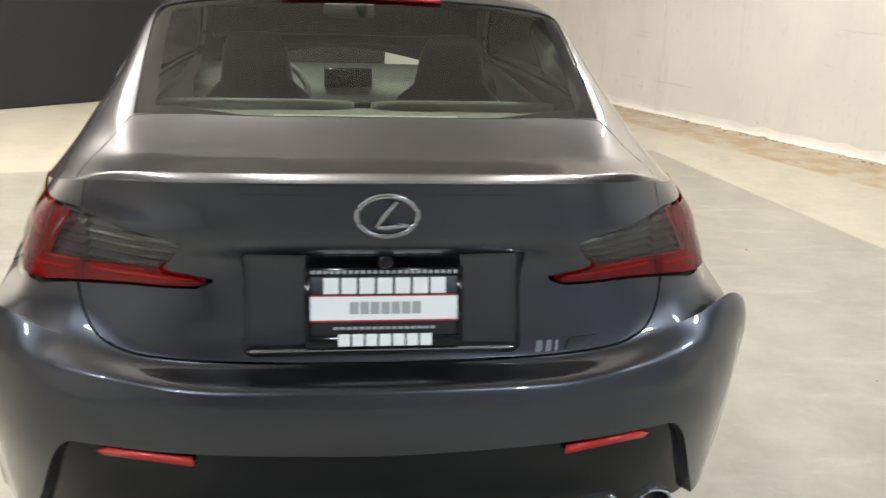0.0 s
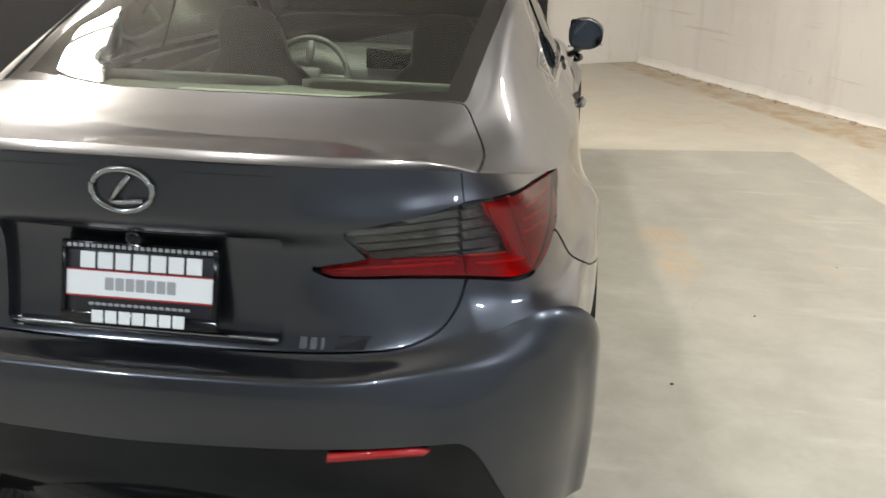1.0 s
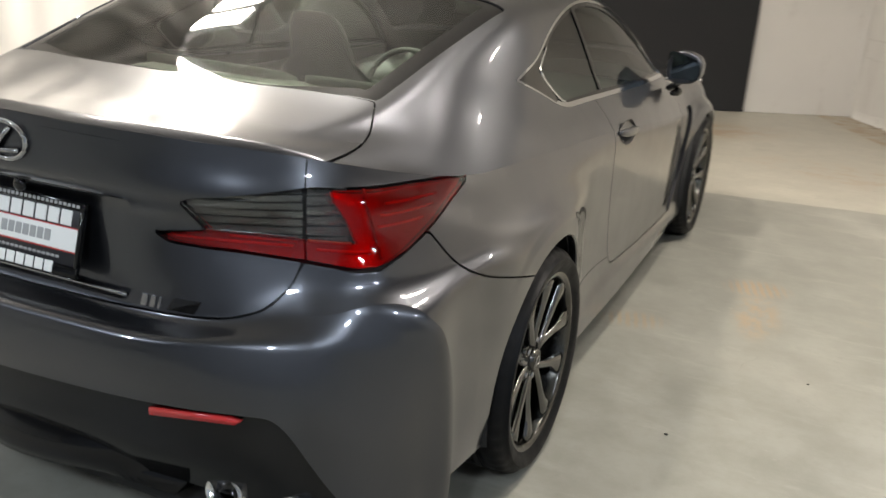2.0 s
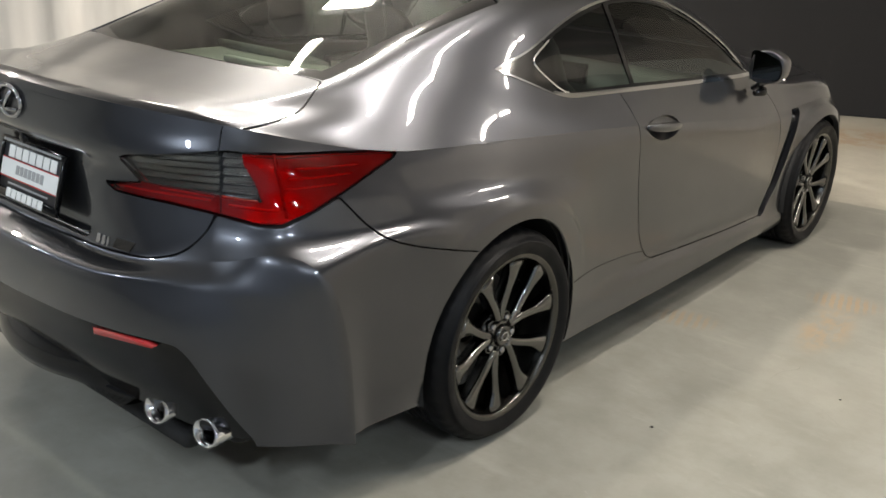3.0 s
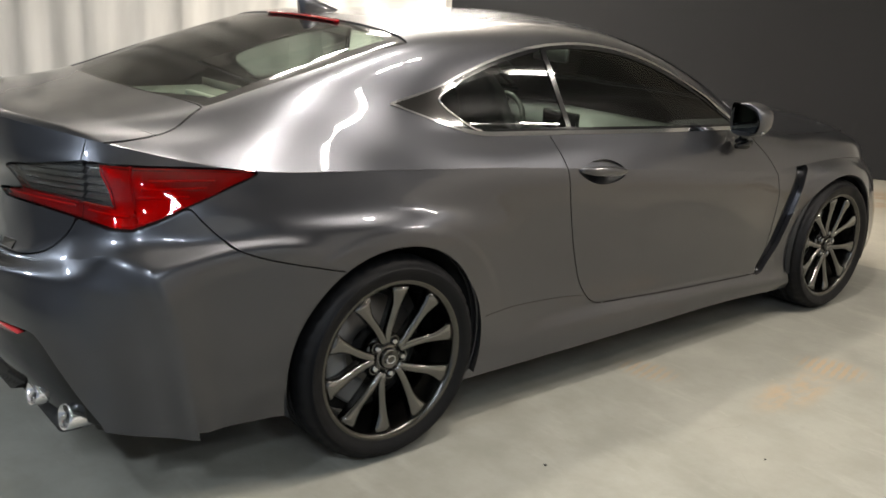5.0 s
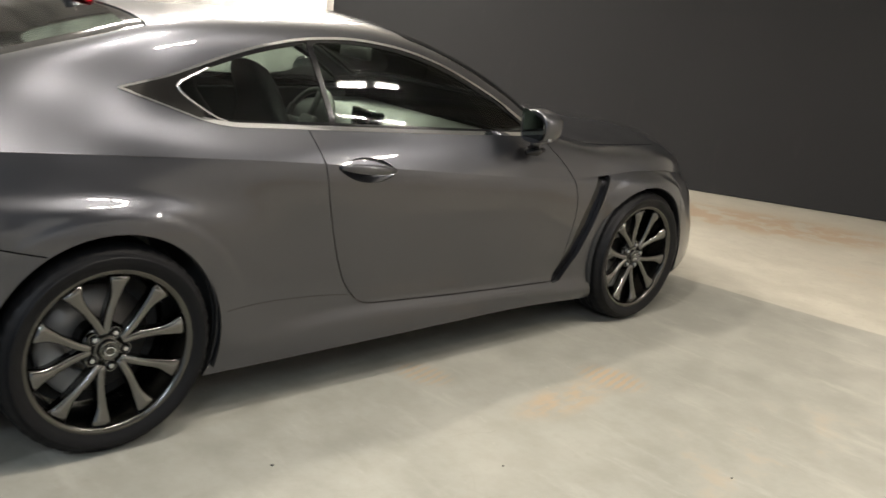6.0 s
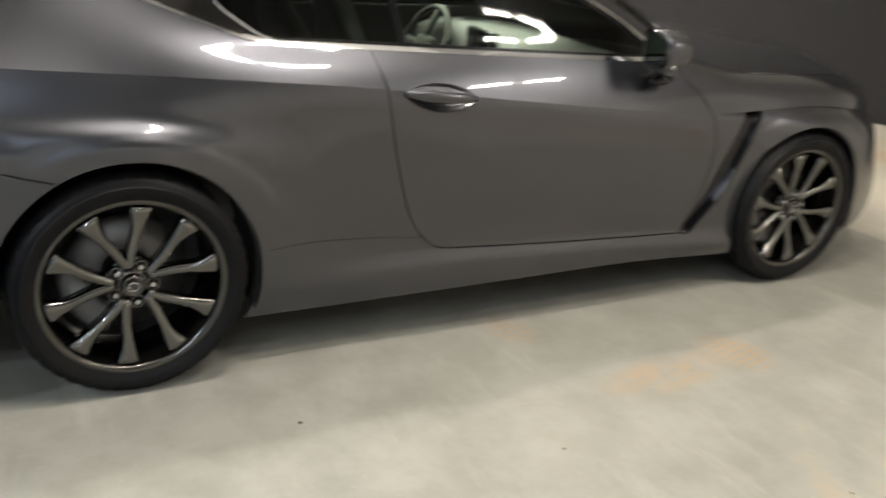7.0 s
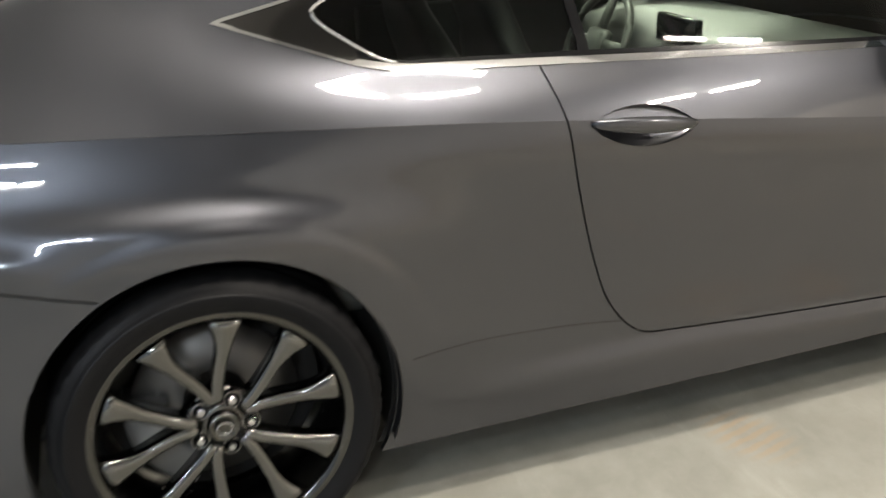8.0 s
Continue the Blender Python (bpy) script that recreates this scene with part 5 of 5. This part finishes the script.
def pipe(x, y, z):
    bm = lathe([(0.012, 0.034), (-0.002, 0.037), (-0.009, 0.0425), (-0.010, 0.0465), (0.0, 0.0485), (0.16, 0.047), (0.165, 0.036)], 40, "y")
    inner = lathe([(0.012, 0.034), (0.15, 0.033), (0.15, 0.001)], 40, "y")
    join(bm, inner)
    for v in bm.verts:
        v.co.y += 0.22 * v.co.z * (1 if v.co.y < 0.1 else 0)
        v.co.x *= 1.12
        v.co.z *= 0.86
    bm.transform(pose(x, y, z) @ Matrix.Scale(0.86, 4))
    return bm


for x, y, z in ((.655, -.935, .294), (.505, -.975, .318)):
    mirrored("tail_pipe", pipe(x, y, z), CHROME, label="polished oval tail pipe")

bm = bmesh.new()
rows = []
xs = np.linspace(-0.40, 0.40, 40)
prof = [(-1.045, .395), (-1.062, .372), (-1.07, .330), (-1.058, .300), (-1.01, .285), (-0.93, .270)]
for x in xs:
    k = 1 - 0.12 * (x / 0.4) ** 2
    rows.append([bm.verts.new((x, y * k if i < 4 else y, z + 0.012 * (x / 0.4) ** 2)) for i, (y, z) in enumerate(prof)])
for a, b in zip(rows, rows[1:]):
    for i in range(len(prof) - 1):
        bm.faces.new((a[i], b[i], b[i + 1], a[i + 1]))
bmesh.ops.recalc_face_normals(bm, faces=bm.faces[:])
part("diffuser", bm, BLACK, car, "gloss black rear diffuser lip")
part("lower_valance", box_bm((-.68, -.86, .22), (.68, -.70, .36), 0.03), LINER, car)

# ---- lamp insides ----
def lamp_inside(w0, w1, z0, z1, n, deep):
    """Ribs of a reflector behind the clear lens, unrolled round the tail."""
    p = LOW.reshape(-1, 3)
    p = p[(p[:, 1] < -.3)]
    wv = p[:, 0] + p[:, 1]
    bm = bmesh.new()
    levels = []
    for k in range(n):
        za, dz = z0 + (z1 - z0) * k / n, (z1 - z0) / n
        levels += [(za, deep), (za + 0.25 * dz, deep - 0.010), (za + 0.96 * dz, deep + 0.006)]
    row = []
    for w in np.linspace(w0, w1, 14):
        pts = []
        for z, d in levels:
            i = np.argsort((wv - w) ** 2 + (p[:, 2] - z) ** 2)[:4]
            x, y = p[i, :2].mean(0)
            pts.append(bm.verts.new((x - 0.5 * d, y + 0.86 * d, z)))
        row.append(pts)
    for a, b in zip(row, row[1:]):
        for j in range(len(levels) - 1):
            bm.faces.new((a[j], b[j], b[j + 1], a[j + 1]))
    bmesh.ops.recalc_face_normals(bm, faces=bm.faces[:])
    return bm


mirrored("lamp_reflector", lamp_inside(-.57, -.245, .875, .995, 7, 0.028), SMOKE, label="ribbed smoky lamp reflector", smooth=False)
mirrored("lamp_reflector", lamp_inside(-.228, -.11, .87, .995, 6, 0.028), SMOKE, label="ribbed smoky lamp reflector", smooth=False)


def light_guide(w0, w1, z0, z1, r):
    """A bright bar inside the red lens, unrolled round the tail."""
    p = LOW.reshape(-1, 3)
    p = p[(p[:, 1] < -.3)]
    wv = p[:, 0] + p[:, 1]
    pts = []
    for k in range(16):
        w, z = w0 + (w1 - w0) * k / 15, z0 + (z1 - z0) * k / 15
        i = np.argsort((wv - w) ** 2 + (p[:, 2] - z) ** 2)[:4]
        x, y = p[i, :2].mean(0)
        pts.append((x - 0.008, y + 0.008, z))
    return tube(pts, r, 6)


for w0, w1, z0, z1 in ((.02, .23, .952, .945), (.0, .21, .930, .928), (-.01, .16, .908, .909), (-.20, -.03, .868, .862), (-.59, -.26, .8825, .874), (-.44, -.25, .8905, .8835), (-.225, -.10, .885, .880)):
    mirrored("light_guide", light_guide(w0, w1, z0, z1, 0.0035), GUIDE, label="bright bar inside the lamp")
mirrored("light_guide", light_guide(-.05, -.005, .985, .845, 0.004), RED_IN, label="bright bar inside the lamp")

for w0, w1, z0, z1 in ((-.492, -.25, .9015, .8925), (-.568, -.494, .955, .903), (-.225, -.098, .890, .886)):
    mirrored("lamp_edge", light_guide(w0, w1, z0, z1, 0.0018), SATIN_CHROME, label="fine bright edge inside the lamp")

# ---- door mirrors ----
def mirror_head():
    bm = bmesh.new()
    bmesh.ops.create_uvsphere(bm, u_segments=32, v_segments=20, radius=1.0)
    for v in bm.verts:
        x, y, z = v.co
        flat = max(y, -0.42)
        top = 1.0 - 0.32 * max(0, x)
        v.co = (0.868 + 0.080 * math.copysign(abs(x) ** 0.75, x), 1.852 + 0.105 * flat, 1.006 + 0.073 * math.copysign(abs(z) ** 0.72, z) * (top if z > 0 else 1.0) + 0.006 * x)
    return bm


def mirror_pane():
    out = [(-.085, -.052), (.075, -.050), (.090, -.01), (.070, .034), (-.02, .060), (-.088, .064)]
    bm = prism(rounded([(a * 0.80, b) for a, b in out], 0.02), 0.004)
    bm.transform(pose(.868, 1.804, 1.008, 0, 0, -4))
    return bm


for head in mirrored("door_mirror", mirror_head(), PAINT, label="grey door mirror on a slim painted stalk"):
    s = 1 if head.data.vertices[0].co.x > 0 else -1
    bm = mirror_pane()
    bm.transform(Matrix.Scale(s, 4, (1, 0, 0)))
    if s < 0:
        bmesh.ops.reverse_faces(bm, faces=bm.faces[:])
    part("mirror_glass", bm, MIRROR, head, "mirror glass", False)
    bm = mirror_pane()
    for v in bm.verts:
        v.co = Vector((.868, 1.810, 1.006)) + (v.co - Vector((.868, 1.804, 1.008))) * 1.06
    bm.transform(Matrix.Scale(s, 4, (1, 0, 0)))
    part("mirror_bezel", bm, BLACK, head, "black bezel", False)
    part("stalk", tube([(s * .80, 1.90, .90), (s * .825, 1.885, .918), (s * .85, 1.87, .945)], [0.026, 0.022, 0.03], 12, False, 0.6), PAINT, head, "grey painted stalk")
    part("mirror_base", tube([(s * (side_x(1.86, .885) - .01), 1.83, .888), (s * (side_x(1.90, .89) + .006), 1.88, .892), (s * (side_x(1.95, .893) - .01), 1.94, .893)], [0.012, 0.02, 0.012], 10), BLACK, head)
    part("mirror_cap_strip", tube([(s * (.79 + .155 * k / 11), 1.835 + .02 * math.sin(k / 11 * 3.1), .948 + .012 * (k / 11)) for k in range(12)], 0.006, 8), CHROME, head, "bright lower strip")

# ---- roof fin, high brake lamp ----
bm = bmesh.new()
rows = []
for k in range(14):
    s = k / 13
    y = 0.185 + 0.16 * s
    h = 0.072 * (1 - s) ** 0.9 * min(1.0, 0.8 + 2.2 * s) + 0.004
    half = 0.024 * math.sin(math.pi * (0.25 + 0.7 * s)) ** 0.6
    z0 = roof_z(0, y) - 0.003
    rows.append([bm.verts.new((half * math.cos(a), y + (-0.012 * math.sin(a) if k == 0 else 0), z0 + h * math.sin(a) ** 0.8)) for a in np.linspace(0.0, math.pi, 13)])
for a, b in zip(rows, rows[1:]):
    for i in range(12):
        bm.faces.new((a[i], b[i], b[i + 1], a[i + 1]))
bm.faces.new(rows[0])
bmesh.ops.recalc_face_normals(bm, faces=bm.faces[:])
part("roof_fin", bm, PAINT, car, "grey shark-fin aerial")
part("high_brake_lamp", tube([(x, .218 - .035 * (1 - (x / .6) ** 2), roof_z(x, .2) - 0.0015) for x in np.linspace(-.24, .24, 24)], 0.012, 8, False, 0.5), RED, car, "long red brake lamp over the rear window")

# ---- cabin ----
def superring(cx, cy, cz, a, b, tilt, n=28, p=0.55):
    """A rounded ring, a across and b deep, leant back by tilt."""
    out = []
    for t in np.linspace(0, 2 * math.pi, n, endpoint=False):
        x, d = a * math.copysign(abs(math.cos(t)) ** p, math.cos(t)), b * math.copysign(abs(math.sin(t)) ** p, math.sin(t))
        out.append((cx + x, cy + d * math.cos(tilt), cz + d * math.sin(tilt)))
    return out


def seat(cx, cy, w=0.25):
    """A bucket seat: cushion, wide-shouldered back with built-in headrest."""
    lean = radians(22)
    back = [superring(cx, cy - 0.02 - s * math.sin(lean), 0.47 + s * math.cos(lean), ww, 0.07 * dd, -0.35) for s, ww, dd in
            ((0.0, w, 1.0), (0.1, w * 1.04, 1.15), (0.3, w * 1.06, 1.1), (0.42, w * 0.98, 1.0), (0.50, w * 0.78, .9), (0.56, w * 0.54, .85), (0.63, w * 0.50, .85), (0.70, w * 0.46, .8), (0.75, w * 0.36, .6), (0.765, w * 0.2, .3))]
    ob = part("front_seat", lofted(back), LEATHER, car, "black leather sports seat with a built-in headrest")
    cushion = [superring(cx, y, z, ww, 0.085, 1.45) for y, z, ww in ((cy - 0.02, 0.42, w * .9), (cy + 0.06, 0.43, w), (cy + 0.3, 0.45, w), (cy + 0.46, 0.46, w * .9), (cy + 0.50, 0.44, w * .6))]
    part("seat_cushion", lofted(cushion), LEATHER, ob)
    return ob


for x in (-.36, .36):
    seat(x, 1.05)
for x in (-.31, .31):
    b = [superring(x, .06 + y, z, .285, .06, -.4) for y, z in ((.2, .5), (.16, .62), (.10, .80), (.06, .92), (.04, 1.0), (.035, 1.045))]
    part("rear_seat", lofted(b), REAR_TRIM, car, "grey rear seat back")
part("rear_cushion", box_bm((-.58, .18, .38), (.58, .62, .54), 0.05, 3), REAR_TRIM, car)
part("parcel_shelf", box_bm((-.56, -.42, 1.0), (.56, .09, 1.035), 0.012), SHELF, car, "grey felt parcel shelf under the rear window")
part("shelf_lamp_bar", box_bm((-.26, -.16, 1.036), (.26, -.13, 1.056), 0.006), PALE, car, "pale bar on the parcel shelf")
part("cabin_floor", box_bm((-.70, -.35, .26), (.70, 2.15, .31), 0.02), TRIM, car)
bm = bmesh.new()
rows = []
for x in np.linspace(-.70, .70, 30):
    hump = 0.05 * math.exp(-((x + .36) / .16) ** 2)
    rows.append([bm.verts.new((x, y, z)) for y, z in ((1.66, .55), (1.62, .70), (1.60, .78 + hump * .6), (1.64, .85 + hump), (1.74, .875 + hump * .7), (1.95, .885), (2.12, .88))])
for a, b in zip(rows, rows[1:]):
    for i in range(6):
        bm.faces.new((a[i], b[i], b[i + 1], a[i + 1]))
bmesh.ops.recalc_face_normals(bm, faces=bm.faces[:])
part("dashboard", bm, TRIM, car, "dark dashboard with a screen")
part("dash_screen", box_bm((-.11, 1.60, .84), (.11, 1.63, .93), 0.006), BLACK, car, "small dark screen")
for z in (.775, .735):
    part("dash_strip", box_bm((-.09, 1.588, z - .006), (.10, 1.61, z + .006), 0.003), SATIN_CHROME, car, "bright control strip")
wheel_ring = tube([(0.182 * math.cos(t), 0, 0.182 * math.sin(t)) for t in np.linspace(0, 2 * math.pi, 48, endpoint=False)], 0.0145, 10, True)
box_bm((-.06, -.02, -.05), (.06, .03, .05), 0.02, 2, wheel_ring)
for a in (0, 180, 270):
    own = box_bm((.05, -.008, -.018), (.18, .012, .018), 0.004, 1)
    own.transform(Matrix.Rotation(radians(a), 4, "Y"))
    join(wheel_ring, own)
wheel_ring.transform(pose(-.36, 1.52, .80, -24))
part("steering_wheel", wheel_ring, LEATHER, car, "black leather steering wheel")
part("centre_console", box_bm((-.10, .75, .30), (.10, 1.66, .58), 0.03, 2), TRIM, car)
part("rear_view_mirror", box_bm((-.11, 1.50, 1.165), (.11, 1.525, 1.23), 0.012, 2), TRIM, car)
mirrored("door_card", box_bm((.70, .75, .40), (.735, 2.0, .93), 0.012), TRIM)

for d, sgn in zip(doors, (1, -1)):
    for nm, bm, material, label in (("handle_bowl", handle_bowl(), PAINT, ""), ("door_handle", handle_bar(), PAINT, "grey curved door handle")):
        if sgn < 0:
            bm.transform(Matrix.Scale(-1, 4, (1, 0, 0)))
            bmesh.ops.reverse_faces(bm, faces=bm.faces[:])
        part(nm, bm, material, d, label)

# a fine seam from the rear arch to the door's foot
mirrored("sill_seam", tube([(side_x(y, z, LOW) + 0.0002, y, z) for y, z in curve([(.415, .398), (.55, .402), (.69, .396), (.85, .385), (.955, .372)], 30)], 0.0016, 5), LINER, label="fine dark seam in the sill")

mirrored("quarter_edge", tube([(side_x(y, z, TOP) + 0.001, y, z) for y, z in curve([(.44, 1.023), (.415, 1.029), (.335, 1.076), (.283, 1.118), (.279, 1.130), (.312, 1.152), (.40, 1.186)], 40)], 0.0042, 8), CHROME, label="bright edge round the rear side window")

# ---- on the floor ----
def pebble(x, y, r, seed):
    bm = bmesh.new()
    bmesh.ops.create_icosphere(bm, subdivisions=2, radius=r)
    rng = random.Random(seed)
    for v in bm.verts:
        v.co *= rng.uniform(0.8, 1.15)
        v.co.z *= 0.55
    lo = min(v.co.z for v in bm.verts)
    bm.transform(pose(x, y, -lo))
    return tagged(mesh_object("pebble", bm, STONE), "tiny dark pebble on the concrete", "pebble", "grit on the floor")


STONE = mat("dark_stone", (0.03, 0.028, 0.026), 0.8)
add_noise(STONE, 90.0, ((0.02, 0.019, 0.018), (0.05, 0.047, 0.043)))
for k, (x, y, r) in enumerate(((1.23, .388, .006), (1.62, 1.05, .004), (2.1, 1.7, .004), (1.95, .2, .003))):
    pebble(x, y, r, k)
